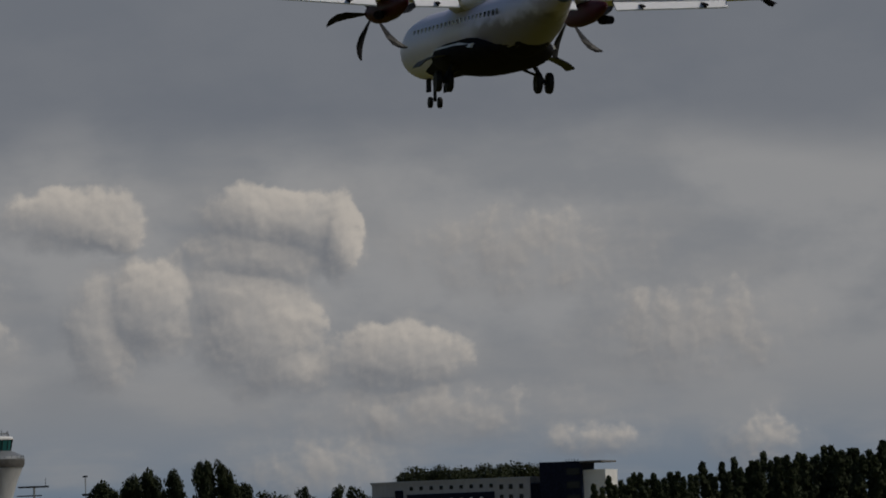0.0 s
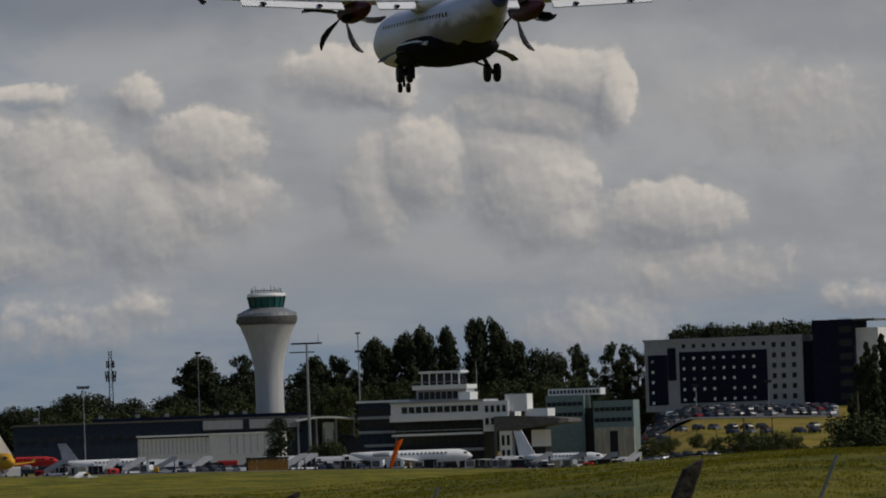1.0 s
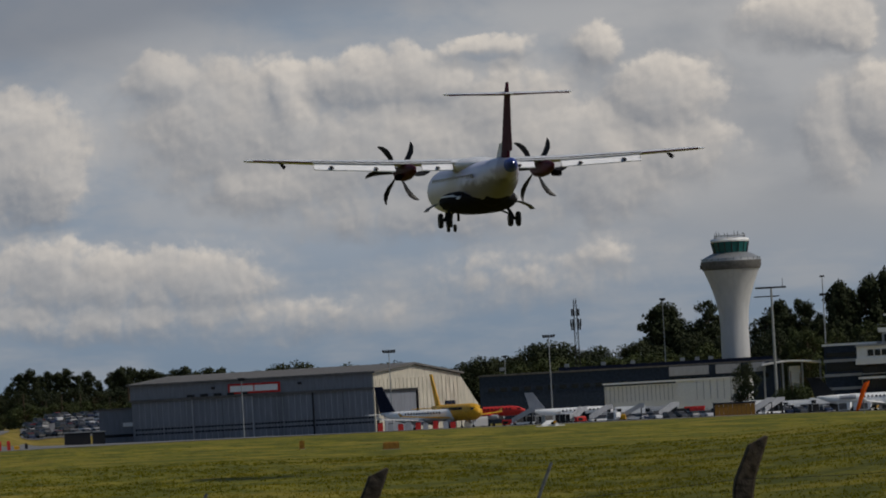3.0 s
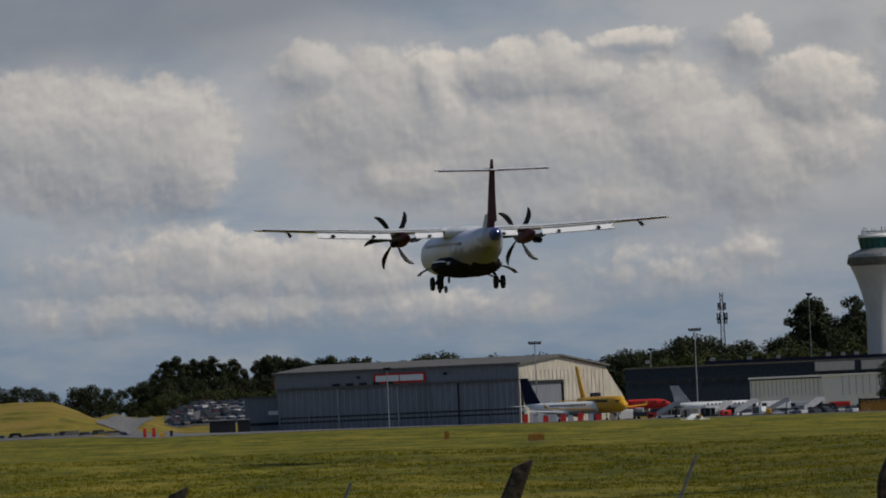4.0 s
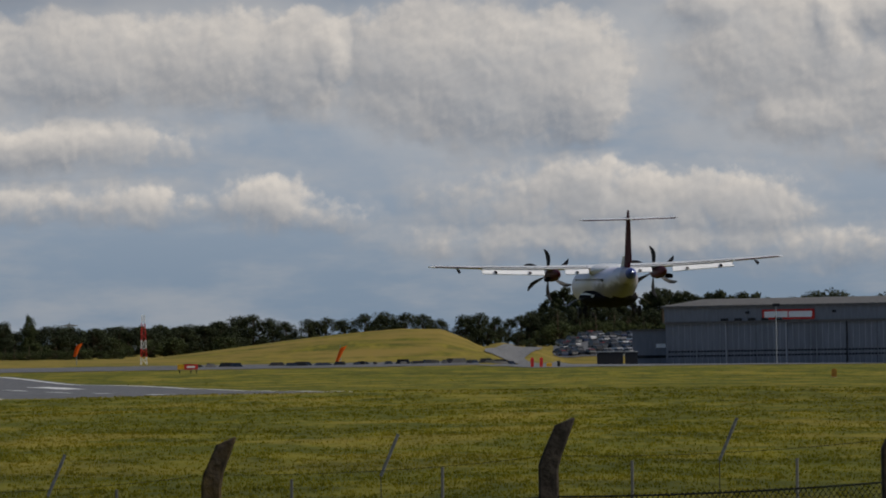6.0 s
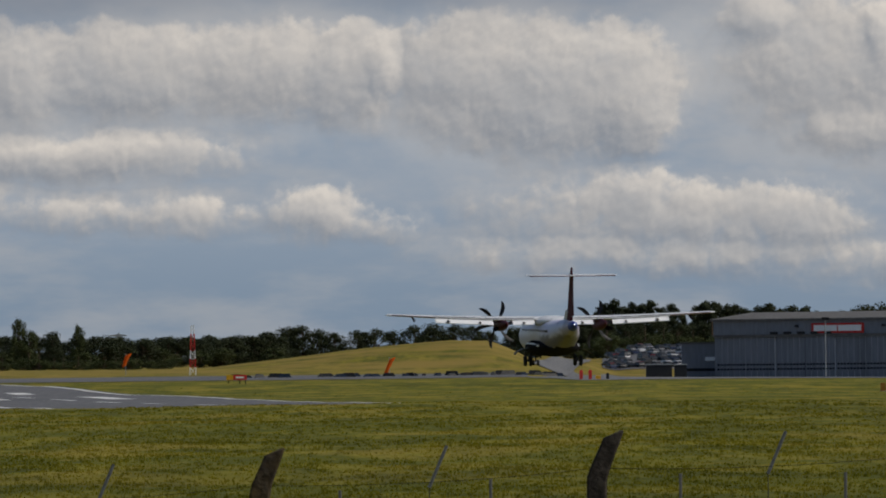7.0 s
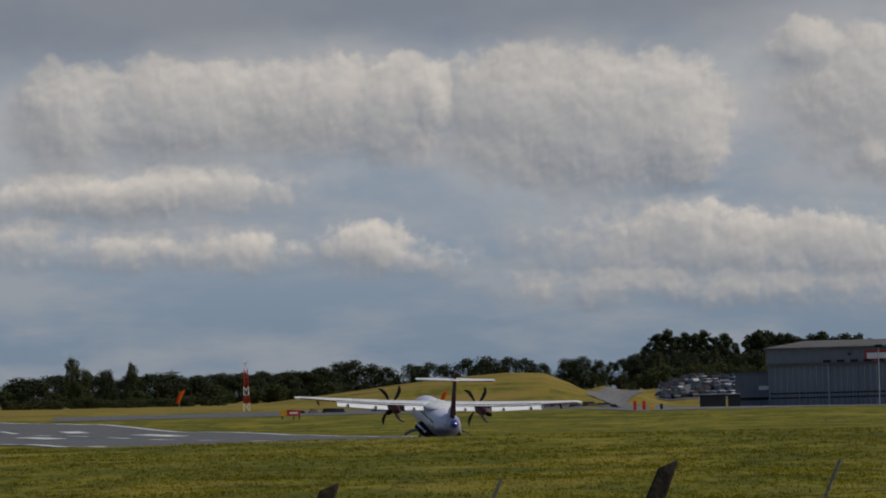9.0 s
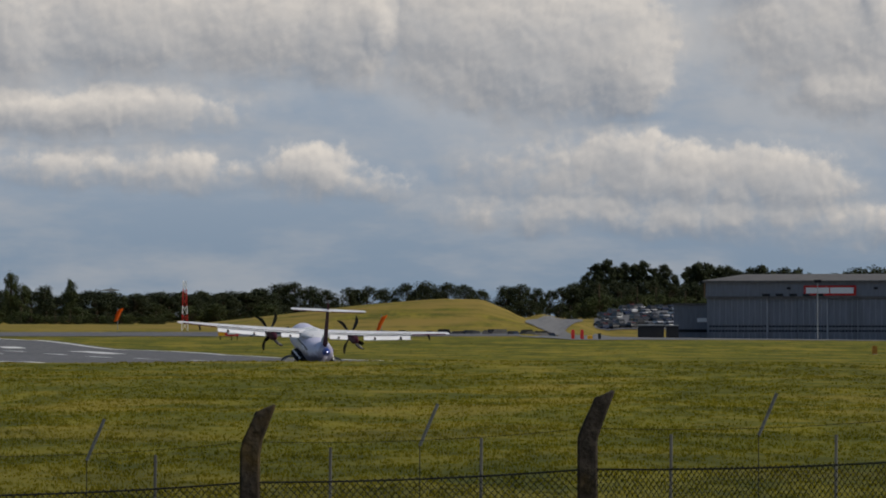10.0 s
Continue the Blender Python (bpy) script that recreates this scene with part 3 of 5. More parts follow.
    # fin
    fin = [(1.05, -9.6, 4.3, 0.16), (1.7, -10.4, 3.6, 0.16), (3.2, -11.1, 2.75, 0.13), (4.9, -11.95, 1.95, 0.1), (5.6, -12.5, 1.2, 0.05)]
    part("fin", loft(bmesh.new(), [[(sx * t, y - c * f, z) for f, sx in ((0, 0), (0.15, 0.8), (0.4, 1), (0.66, 0.5), (0.66, -0.5), (0.4, -1), (0.15, -0.8))] for z, y, c, t in fin]), maroon, plane, "maroon fin")
    part("rudder", loft(bmesh.new(), [[(sx * t, y - c * f, z) for f, sx in ((0.67, 0.5), (1, 0.1), (1, -0.1), (0.67, -0.5))] for z, y, c, t in fin[1:4]]), maroon, plane)
    part("dorsal_fillet", loft(bmesh.new(), [[(-0.19, y0, z0), (0, y0 + 1.1, z0), (0.19, y0, z0), (0, y0 - 1.2, z0)] for y0, z0 in ((-8.6, 0.9), (-10.6, 2.2))]), white, plane)
    # wing-root fairing on the roof
    part("wing_fairing", loft(bmesh.new(), [ring(y, a, b, c, 20) for y, a, b, c in ((3.6, 0.5, 0.15, 1.3), (2.2, 1.15, 0.42, 1.25), (1.0, 1.4, 0.5, 1.2), (-1.6, 1.4, 0.48, 1.2), (-3.0, 1.0, 0.35, 1.2), (-4.2, 0.4, 0.12, 1.26))]), white, plane)
    # cabin windows and doors
    for s in (-1, 1):
        for k in range(22):
            y = 7.6 - k * 0.72
            part("cabin_window", boxed(s * 1.33 - 0.03, s * 1.33 + 0.03, y - 0.09, y + 0.09, 0.34, 0.56), "glass", body)
    part("tail_light", lathe(bmesh.new(), ((0.01, -0.045), (0.045, 0), (0.01, 0.045)), 8, Matrix.Translation((0, -14.42, 1.04))), glow("white_lamp", (1, 0.98, 0.95), 3), plane, "white tail lamp")
    return plane


def glow(name, colour, strength):
    n = Nodes(name)
    e = n.add("Emission", Color=(*colour, 1), Strength=strength)
    n.tree.links.new(e.outputs[0], n.out.inputs[0])
    return n.mat


def wheel(parent, x, y, z, r, w):
    tyre = smooth(part("wheel", lathe(bmesh.new(), ((r * 0.55, -w / 2), (r * 0.9, -w / 2), (r, -w * 0.3), (r, w * 0.3), (r * 0.9, w / 2), (r * 0.55, w / 2)), 20,
                                       Matrix.Translation((x, y, z)) @ pose(0, 0, 0, 0, 90, 0)), "black", parent))
    part("rim", lathe(bmesh.new(), ((r * 0.2, -w * 0.45), (r * 0.54, -w * 0.4), (r * 0.54, w * 0.4), (r * 0.2, w * 0.45)), 12, Matrix.Translation((x, y, z)) @ pose(0, 0, 0, 0, 90, 0)), "steel", tyre)


PROPS = []
PLANE = airliner()


def motions():
    walk(PLANE, [(t, pose(x, y, EYE + z, pitch, roll, turn)) for t, x, y, z, turn, pitch, roll in (
        (0.0, 54.93, 357.47, 21.54, 4.22, 0.52, 2.52), (0.5, 51.71, 383.95, 20.17, 4.52, 0.53, 1.50), (1.0, 48.48, 413.40, 18.90, 4.52, 0.42, 0.87),
        (1.5, 45.22, 439.58, 17.49, 4.72, 0.36, 0.28), (2.0, 42.32, 468.48, 15.93, 4.77, 0.36, 0.76), (3.5, 32.61, 551.88, 11.32, 5.30, 0.48, 1.26),
        (4.0, 29.26, 579.00, 9.88, 5.80, 0.28, 0.37), (4.5, 25.93, 605.80, 8.64, 6.00, 0.18, -0.11), (5.0, 22.64, 632.60, 7.43, 6.10, 0.27, -0.94),
        (5.5, 19.09, 659.20, 6.13, 6.50, 0.37, -0.56), (6.0, 15.58, 685.00, 4.75, 6.60, 0.42, -0.91), (7.5, 4.43, 764.35, 0.88, 7.10, 1.02, 0.68),
        (8.0, 0.80, 791.30, -0.34, 7.10, 2.62, 1.25), (8.5, -2.81, 818.50, -1.31, 7.10, 4.42, 2.15), (9.0, -6.31, 844.80, -1.99, 7.05, 5.82, 2.25),
        (9.5, -9.83, 871.00, -2.32, 6.95, 6.41, 2.30), (10.0, -12.92, 895.20, -2.40, 6.70, 6.20, 2.40))])
    # blade angles drift slowly, as the shutter catches them
    for prop in PROPS:
        base = Matrix.Translation(prop.location)
        walk(prop, [(t, base @ pose(0, 0, 0, 0, a, 0)) for t, a in ((0.0, 20), (0.5, 36), (1.0, 40), (1.5, 54), (2.0, 85), (2.8, 90), (3.5, 90), (4.0, 88), (4.5, 88), (5.0, 75), (5.5, 57), (6.0, 60), (6.8, 75), (7.5, 86), (8.0, 86), (8.5, 83), (9.0, 87), (9.5, 87), (10.0, 80))])


# ---- a site: a building's own axes, turned on the ground, with lengths given by bearings ----
class Site:
    def __init__(self, name, u, d, turn, label, category, group="", kind=""):
        self.u, self.d, self.k, self.fall = u, d, d / FAR, fall(u)
        p = at(u, 0, d)
        p.z = ground_z(p.x, p.y) - 0.1
        self.base, self.slant = p, math.cos(radians(turn))
        self.thing = thing(name, Matrix.Translation(p) @ pose(0, 0, 0, 0, 0, turn), label, category, group, kind)

    def x(self, u):
        return (u - self.u) * self.k / self.slant

    def z(self, v):
        return EYE - (v + self.fall) * self.k - self.base.z

    def box(self, name, u0, u1, v0, v1, y0, y1, mat, parent=None, label=""):
        """A block from bearing u0 to u1, from drop v0 (top) to v1 (None: the ground), y0 to y1 metres deep."""
        return part(name, boxed(self.x(u0), self.x(u1), y0, y1, 0 if v1 is None else self.z(v1), self.z(v0)), mat, parent or self.thing, label)

    def windows(self, parent, us, vs, w, h, y, mat="glass", name="window"):
        """A field of windows, proud of the wall by a little."""
        for u in us:
            for v in vs:
                self.box(name, u - w / 2, u + w / 2, v, v + h, y - 0.12, y + 0.2, mat, parent)


# ---- hangar ----
def hangar():
    base = at(897, 30, 1960)
    base.z = ground_z(base.x, base.y)
    h = thing("hangar", Matrix.Translation(base) @ pose(0, 0, 0, 0, 0, -28), "large grey sheet-metal hangar with closed sliding doors and a cream gable", "hangar")
    L, W, H = 59.0, 46.0, 12.9
    front = part("front_wall", boxed(-L, -0.3, 0, 0.5, 9.5, H), "grey_sheet", h, "grey front fascia")
    part("rear_wall", boxed(-L, -0.3, W - 0.5, W, 0, H), "grey_sheet", h)
    part("side_wall", boxed(-L, -L + 0.5, 0.5, W - 0.5, 0, H), "grey_sheet", h)
    gable = bmesh.new()
    loft(gable, [[(x, 0, 0), (x, W, 0), (x, W, H - 1.2), (x, W * 0.45, H + 1.4), (x, 0, H)] for x in (-0.3, 0)])
    gable = part("gable_wall", gable, "cream", h, "cream clad gable wall")
    for k in range(22):
        part("cladding_rib", boxed(0, 0.09, 1.0 + k * 2.05, 1.1 + k * 2.05, 0.2, H - 1.4), "cream", gable)
    part("lean_to", loft(bmesh.new(), [[(x, W + 0.1, 0), (x, W + 9.6, 0), (x, W + 9.6, 4.6), (x, W + 0.1, H - 1.4)] for x in (-20, -0.1)]), "cream", h, "sloping cream lean-to")
    part("open_bay", boxed(0.0, 0.12, 4.6, 21.6, 0.1, 8.6), "grey_sheet", gable, "grey door in the gable")
    part("canopy_frame", boxed(0.0, 0.5, 4.0, 22.0, 8.6, 9.2), "dark", gable)
    part("canopy_post", boxed(0.0, 0.5, 21.6, 22.1, 0, 8.6), "dark", gable)
    part("canopy_post", boxed(0.0, 0.4, 0.6, 1.2, 0, 8.6), "dark", gable)
    part("notch", boxed(0.0, 0.3, W - 9, W - 4, 0, 6.0), "navy", gable)
    for k in range(8):
        y = 0.1 if k % 2 else 0.38
        leaf = part("door_leaf", boxed(-L + 0.4 + k * 7.3, -L + 7.62 + k * 7.3, y, y + 0.25, 0, 9.3), "grey_sheet", h, "grey steel sliding door leaf")
        for j in range(1, 5):
            x = -L + 0.4 + k * 7.3 + j * 1.45
            part("seam", boxed(x - 0.04, x + 0.04, y - 0.04, y, 0.1, 9.2), "grey_light", leaf)
        part("edge_strip", boxed(-L + 7.5 + k * 7.3, -L + 7.75 + k * 7.3, y - 0.05, y + 0.3, 0, 9.3), "dark" if k in (2, 5, 6) else "grey_light", leaf)
        for zz in (2.0, 3.0):
            for j in range(9):
                x = -L + 0.7 + k * 7.3 + j * 0.78
                part("window", boxed(x, x + 0.55, y - 0.06, y, zz, zz + 0.42), "glass", leaf)
    part("door_track", boxed(-L, 0, -0.4, 0.1, 9.3, 9.8), "roof", h, "dark overhead door rail")
    for j in range(5):
        part("vent", boxed(-L + 14 + j * 3.3, -L + 15.6 + j * 3.3, -0.5, 0, 9.8, 10.35), "dark", front)
    roof = bmesh.new()
    loft(roof, [[(x, -0.7, H - 0.1), (x, -0.7, H + 0.35), (x, W * 0.45, H + 1.9), (x, W + 0.6, H - 0.7), (x, W + 0.6, H - 1.1), (x, W * 0.45, H + 1.45)] for x in (-L - 0.6, 0.7)])
    part("roof", roof, "roof", h, "dark weathered low-pitched roof")
    # sign on the fascia: red frame, two white boards with plain bars
    sx = -L + 24.0
    sign = part("sign", boxed(sx, sx + 12.6, -0.25, 0, 9.95, 12.15), "red", h, "red-framed white sign board")
    for a in (0.55, 6.45):
        part("sign_board", boxed(sx + a, sx + a + 5.6, -0.32, -0.24, 10.4, 11.7), "white", sign)
    part("floodlight", boxed(-L + 20, -L + 20.7, -0.5, 0, 11.3, 11.8), "dark", front)
    part("floodlight", boxed(-L + 41, -L + 41.7, -0.5, 0, 11.3, 11.8), "dark", front)
    return h


HANGAR = hangar()

annex = Site("hangar_annex", 411, 2000, -18, "low grey lean-to annex beside the hangar", "annex")
annex.box("wall", 408, 483, -31, None, 0, 12, "grey_sheet")
annex.box("roof", 406, 484, -34, -31, -0.4, 12.4, "roof")
annex.box("sign_board", 450, 476, -8, -1, -0.25, 0.0, "white", None, "white notice board")
annex.box("window_band", 412, 476, 12, 17, -0.15, 0.1, "glass")
annex.box("door", 470, 480, 8, None, -0.12, 0.1, "dark")


def tower():
    s = Site("control_tower", 1544, 2200, 0, "pale concrete control tower with flared head and green-glazed cab", "control tower")
    t, k, z = s.thing, s.k, s.z
    smooth(part("shaft", lathe(bmesh.new(), ((25.5 * k, 0), (25.5 * k, z(-90)), (24.8 * k, z(-125)), (26.5 * k, z(-155)), (31 * k, z(-180)), (39.5 * k, z(-207)), (49 * k, z(-230)), (52 * k, z(-236))), 48), "tower", t, "pale flared concrete shaft"))
    smooth(part("gallery", lathe(bmesh.new(), ((51 * k, z(-232)), (53.5 * k, z(-238)), (54 * k, z(-247)), (50 * k, z(-249)), (40 * k, z(-250))), 48), "roof", t, "dark gallery band"), 30)
    smooth(part("collar", lathe(bmesh.new(), ((53 * k, z(-247)), (52 * k, z(-252)), (38 * k, z(-259)), (31 * k, z(-262))), 48), "steel", t, "bright metal sloping collar"), 30)
    cab = part("cab", lathe(bmesh.new(), ((29 * k, z(-261)), (30 * k, z(-265)), (33.5 * k, z(-281)), (33.5 * k, z(-282))), 16), "greenglass", t, "green-tinted outward-leaning glazing")
    for i in range(16):
        a = i * math.tau / 16
        ca, sa = math.cos(a), math.sin(a)
        part("mullion", tubed((29.6 * k * ca, 29.6 * k * sa, z(-262)), (33.8 * k * ca, 33.8 * k * sa, z(-282)), 0.13, n=4), "dark", cab)
    smooth(part("cab_roof", lathe(bmesh.new(), ((34.5 * k, z(-281.5)), (35 * k, z(-284)), (33 * k, z(-287)), (20 * k, z(-289))), 32), "white", t), 30)
    for i in range(14):
        a = i * math.tau / 14
        x, y = 27 * k * math.cos(a), 27 * k * math.sin(a)
        part("aerial", tubed((x, y, z(-287)), (x, y, z(-294 - 3 * (i % 3))), 0.07, n=4), "dark", t)
    part("roof_rail", lathe(bmesh.new(), ((27 * k, z(-292)), (27.6 * k, z(-292)), (27.6 * k, z(-293)), (27 * k, z(-293))), 24), "steel", t)
    for i in range(24):
        a = i * math.tau / 24
        x, y = 52.5 * k * math.cos(a), 52.5 * k * math.sin(a)
        part("rail_post", tubed((x, y, z(-247)), (x, y, z(-253)), 0.05, n=4), "dark", t)
    part("camera_box", boxed(-55 * k, -51 * k, -0.6, 0.6, z(-243), z(-235)), "dark", t)
    return t


TOWER = tower()


# ---- the old terminal: white decks, dark glass, a stepped lookout on top ----
def terminal():
    s = Site("old_terminal", 1920, 2150, -16, "white streamlined old terminal with dark glazed decks and a stepped lookout", "terminal building")
    left = s.box("west_wing", 1700, 1790, -96, None, 6, 22, "steelblue", None, "dark glazed side wing with pale bands")
    for v in (-72, -46, -22):
        s.box("pale_band", 1699, 1772, v, v + 5, 5.6, 6.1, "grey_light", left)
    s.box("window_band", 1703, 1770, -84, -76, 5.85, 6.1, "glass", left)
    s.box("window_band", 1703, 1770, -66, -50, 5.85, 6.1, "glass", left)
    s.box("parapet", 1697, 1793, -100, -96, 5.6, 22.4, "white", left)
    core = s.box("core", 1768, 1920, -60, None, 3.0, 24, "dark", None, "dark recessed glazed storeys")
    for v in (-58, -36, -14):
        for i in range(13):
            s.box("pane", 1771 + i * 11.4, 1780.5 + i * 11.4, v + 2, v + 19, 2.85, 3.05, "glass", core)
    s.box("balcony", 1764, 1922, -38, -34, 0.5, 3.2, "white", core)
    s.box("balcony_rail", 1764, 1922, -44, -42.5, 0.5, 0.7, "steel", core)
    s.box("balcony", 1766, 1922, -10, -5, 1.0, 3.2, "grey_light", core)
    deck = s.box("upper_deck", 1764, 1924, -92, -60, 0.2, 22, "white", None, "white curved upper deck")
    for i in range(11):
        s.box("window", 1783 + i * 12.3, 1793 + i * 12.3, -86, -75, 0.08, 0.3, "glass", deck)
    s.box("deck_band", 1762, 1926, -71, -60, -0.3, 0.3, "white", deck)
    s.box("roof_edge", 1762, 1926, -96, -92, -0.2, 22.2, "grey_light", deck)
    look_out = s.box("lookout", 1806, 1893, -118, -96, 3, 16, "grey_light", None, "stepped lookout storey")
    for i in range(7):
        s.box("window", 1810 + i * 10, 1818 + i * 10, -112, -99, 2.88, 3.1, "glass", look_out)
    s.box("lookout_band", 1801, 1896, -124, -116, 1.6, 17, "white", look_out)
    s.box("lookout_rail", 1801, 1893, -130, -129, 1.7, 1.9, "steel", look_out)
    s.box("side_box", 1880, 1900, -110, -96, 2.5, 14, "white", look_out)
    cab = s.box("glazed_cab", 1816, 1880, -143, -124, 4, 14, "glass", None, "glazed lookout cab")
    for i in range(6):
        s.box("post", 1815 + i * 12.9, 1816.5 + i * 12.9, -145, -124, 3.7, 4.1, "white", cab)
    s.box("cab_roof", 1811, 1884, -149, -145, 2.8, 15, "white", cab)
    east = s.box("east_wing", 1924, 1968, -92, -38, 0, 20, "white", None, "white sunlit end wing")
    s.windows(east, (1931, 1941, 1951, 1961), (-84, -62), 6, 12, 0)
    s.box("stair_box", 1962, 2000, -103, -72, 1, 10, "white")
    s.box("boiler_house", 1995, 2034, -76, -62, 2, 14, "white")
    canopy = bmesh.new()
    loft(canopy, [[(s.x(u), y, s.z(v)), (s.x(u), y, s.z(v + t)), (s.x(u), 18, s.z(v + t)), (s.x(u), 18, s.z(v))] for u, y, v, t in ((1946, -3, -64, 26), (1990, -4, -64, 24), (2060, -4, -58, 10), (2075, -3, -56, 6))])
    part("canopy", canopy, "roof", s.thing, "grey sweeping canopy")
    porch = s.box("porch", 1955, 1976, -38, None, -3, 2, "white", None, "white porch with tall windows")
    s.windows(porch, (1961, 1970), (-30, -4), 5, 18, -3)
    s.box("ground_floor", 1976, 2012, -36, None, 2, 16, "dark")
    s.box("gate_block", 2008, 2032, -38, -8, -1, 8, "white")
    s.box("gate_wall", 2008, 2032, -8, None, -1, 8, "dark")
    return s.thing


terminal()


def green_offices():
    s = Site("office_block", 2105, 2200, -14, "pale green panelled office block with ribbon windows", "office building")
    for u0, u1, v0, v1, y in ((2037, 2104, -104, -66, 3), (2122, 2192, -92, -44, 0)):
        b = s.box("wing", u0, u1, v0, None, y, y + 14, "teal")
        v = v0 + 12
        while v < v1:
            n = max(4, int((u1 - u0) / 9))
            for i in range(n):
                w = (u1 - u0 - 4) / n
                s.box("window", u0 + 2 + i * w, u0 + 1 + (i + 1) * w, v, v + 7, y - 0.12, y + 0.1, "glass", b)
            v += 19
    s.box("link", 2104, 2122, -80, None, 4, 12, "dark")
    top = s.box("roof_storey", 2040, 2132, -116, -104, 5, 16, "white")
    for i in range(14):
        s.box("window", 2043 + i * 6.3, 2047 + i * 6.3, -113, -107, 4.88, 5.1, "glass", top)
    g = s.box("ground_floor", 2124, 2192, -44, None, -0.5, 3, "cream")
    s.box("door", 2150, 2164, -38, None, -0.62, 0, "dark", g)
    return s.thing


green_offices()


# ---- hotel with dark panels and a navy end tower ----
def hotel():
    s = Site("hotel", 2502, 2350, -20, "grey hotel slab with dark window panels and a navy end tower", "hotel")
    slab = s.box("slab", 2232, 2504, -204, None, 0, 15, "grey_light", None, "pale grey slab")
    s.box("parapet", 2230, 2505, -208, -204, -0.3, 15.3, "grey_light", slab)
    for u0, u1, v0, v1 in ((2292, 2443, -184, -92), (2238, 2271, -180, -90), (2272, 2286, -192, -134)):
        panel = s.box("dark_panel", u0, u1, v0, v1, -0.25, 0.1, "navy", slab, "navy window panel")
        if u1 - u0 > 20:
            step = 17.2
            n = int((u1 - u0) / step)
            for i in range(n):
                for j in range(5):
                    if (i * 7 + j * 3) % 11 == 4:
                        continue
                    u, v = u0 + 8 + i * step, v0 + 9 + j * 18.6
                    s.box("window", u - 2.1, u + 2.1, v, v + 5, -0.4, 0, "white" if (i + 2 * j) % 5 else "grey_light", panel)
    s.windows(slab, (2455, 2471, 2489), [-196 + 18.6 * j for j in range(7)], 7, 9, 0)
    s.windows(slab, [2300 + i * 17.2 for i in range(9)], (-198,), 6, 7, 0)
    s.box("entrance_band", 2250, 2440, -74, -62, -2.5, 0.2, "steelblue", slab)
    s.box("entrance_glass", 2366, 2420, -76, -58, -3, 0, "glass", slab)
    end = s.box("end_tower", 2524, 2596, -232, None, -2, 16, "navy", None, "navy end tower")
    s.box("link", 2504, 2524, -196, None, 1, 14, "navy")
    for j in range(6):
        s.box("window", 2570, 2592, -220 + 24 * j, -208 + 24 * j, -2.12, -1.9, "glass", end)
    s.box("side_core", 2596.2, 2634, -216, None, 0, 17, "white", None, "white side core")
    s.box("roof_plate", 2594, 2632, -232, -229, -3, 18, "roof")
    for i in range(5):
        s.box("aerial", 2562 + i * 5, 2563 + i * 5, -236, -232, 4, 4.2, "dark", end)


hotel()


# ---- long low pier, cargo sheds ----
pier = Site("pier_building", 1090, 2180, -6, "long low navy pier building with pale roof strips", "terminal building")
pb = pier.box("wall", 1085, 1615, -62, None, 0, 20, "steelblue")
pier.box("upper_wall", 1225, 1612, -70, -62, 3, 18, "navy")
pier.box("roof_edge", 1083, 1617, -64, -61, -0.3, 20.3, "roof")
for i in range(24):
    pier.box("window", 1100 + i * 21, 1112 + i * 21, -40, -33, -0.15, 0.1, "glass", pb)
for u, w in ((1420, 70), (1502, 44), (1560, 30)):
    pier.box("roof_light", u, u + w, -60, -44, -0.6, 2, "grey_light", pb)
for u in (1120, 1235, 1300, 1352, 1440, 1466, 1490):
    pier.box("roof_unit", u, u + 8, -76, -70, 6, 8, "steel", pb)
canopy_site = Site("curved_canopy", 1600, 2170, 0, "pale curved canopy roof", "canopy")
bm = bmesh.new()
loft(bm, [[(canopy_site.x(u), y, canopy_site.z(-62 - 5 * math.sin((u - 1590) / 105 * math.pi) + t)) for y, t in ((0, 0), (14, 0), (14, 3), (0, 3))] for u in range(1590, 1696, 15)])
part("roof", bm, "white", canopy_site.thing)
for u in (1592, 1625, 1660, 1692):
    canopy_site.box("column", u, u + 3, -66, None, 1, 1.5, "steel")
canopy_site.box("wall", 1640, 1660, -56, None, 4, 8, "white")

cargo = Site("cargo_shed", 1435, 2080, -10, "white and grey box-profile cargo shed", "shed")
c1 = cargo.box("grey_bay", 1308, 1434, -35, None, 0, 16, "white")
c2 = cargo.box("white_bay", 1434.2, 1560, -38, None, -0.6, 16, "white")
for i in range(17):
    cargo.box("rib", 1310 + i * 7.3, 1311 + i * 7.3, -34, -6, -0.08, 0.02, "grey_light", c1)
for i in range(7):
    cargo.box("rib", 1470 + i * 12, 1471 + i * 12, -37, -3, -0.7, -0.55, "grey_light", c2)
cargo.box("roof_edge", 1306, 1562, -41, -37.8, -0.9, 16.5, "white")
board = Site("hoarding", 1500, 1850, 0, "ochre timber hoarding on posts", "hoarding")
for i in range(9):
    board.box("plank", 1500.5 + i * 8.1, 1508 + i * 8.1, 7, None, 0, 0.3, "ochre")
board.box("top_rail", 1499, 1574, 4, 7, -0.1, 0.4, "dark")
board.box("post", 1498, 1501, 3, None, -0.2, 0.5, "dark")


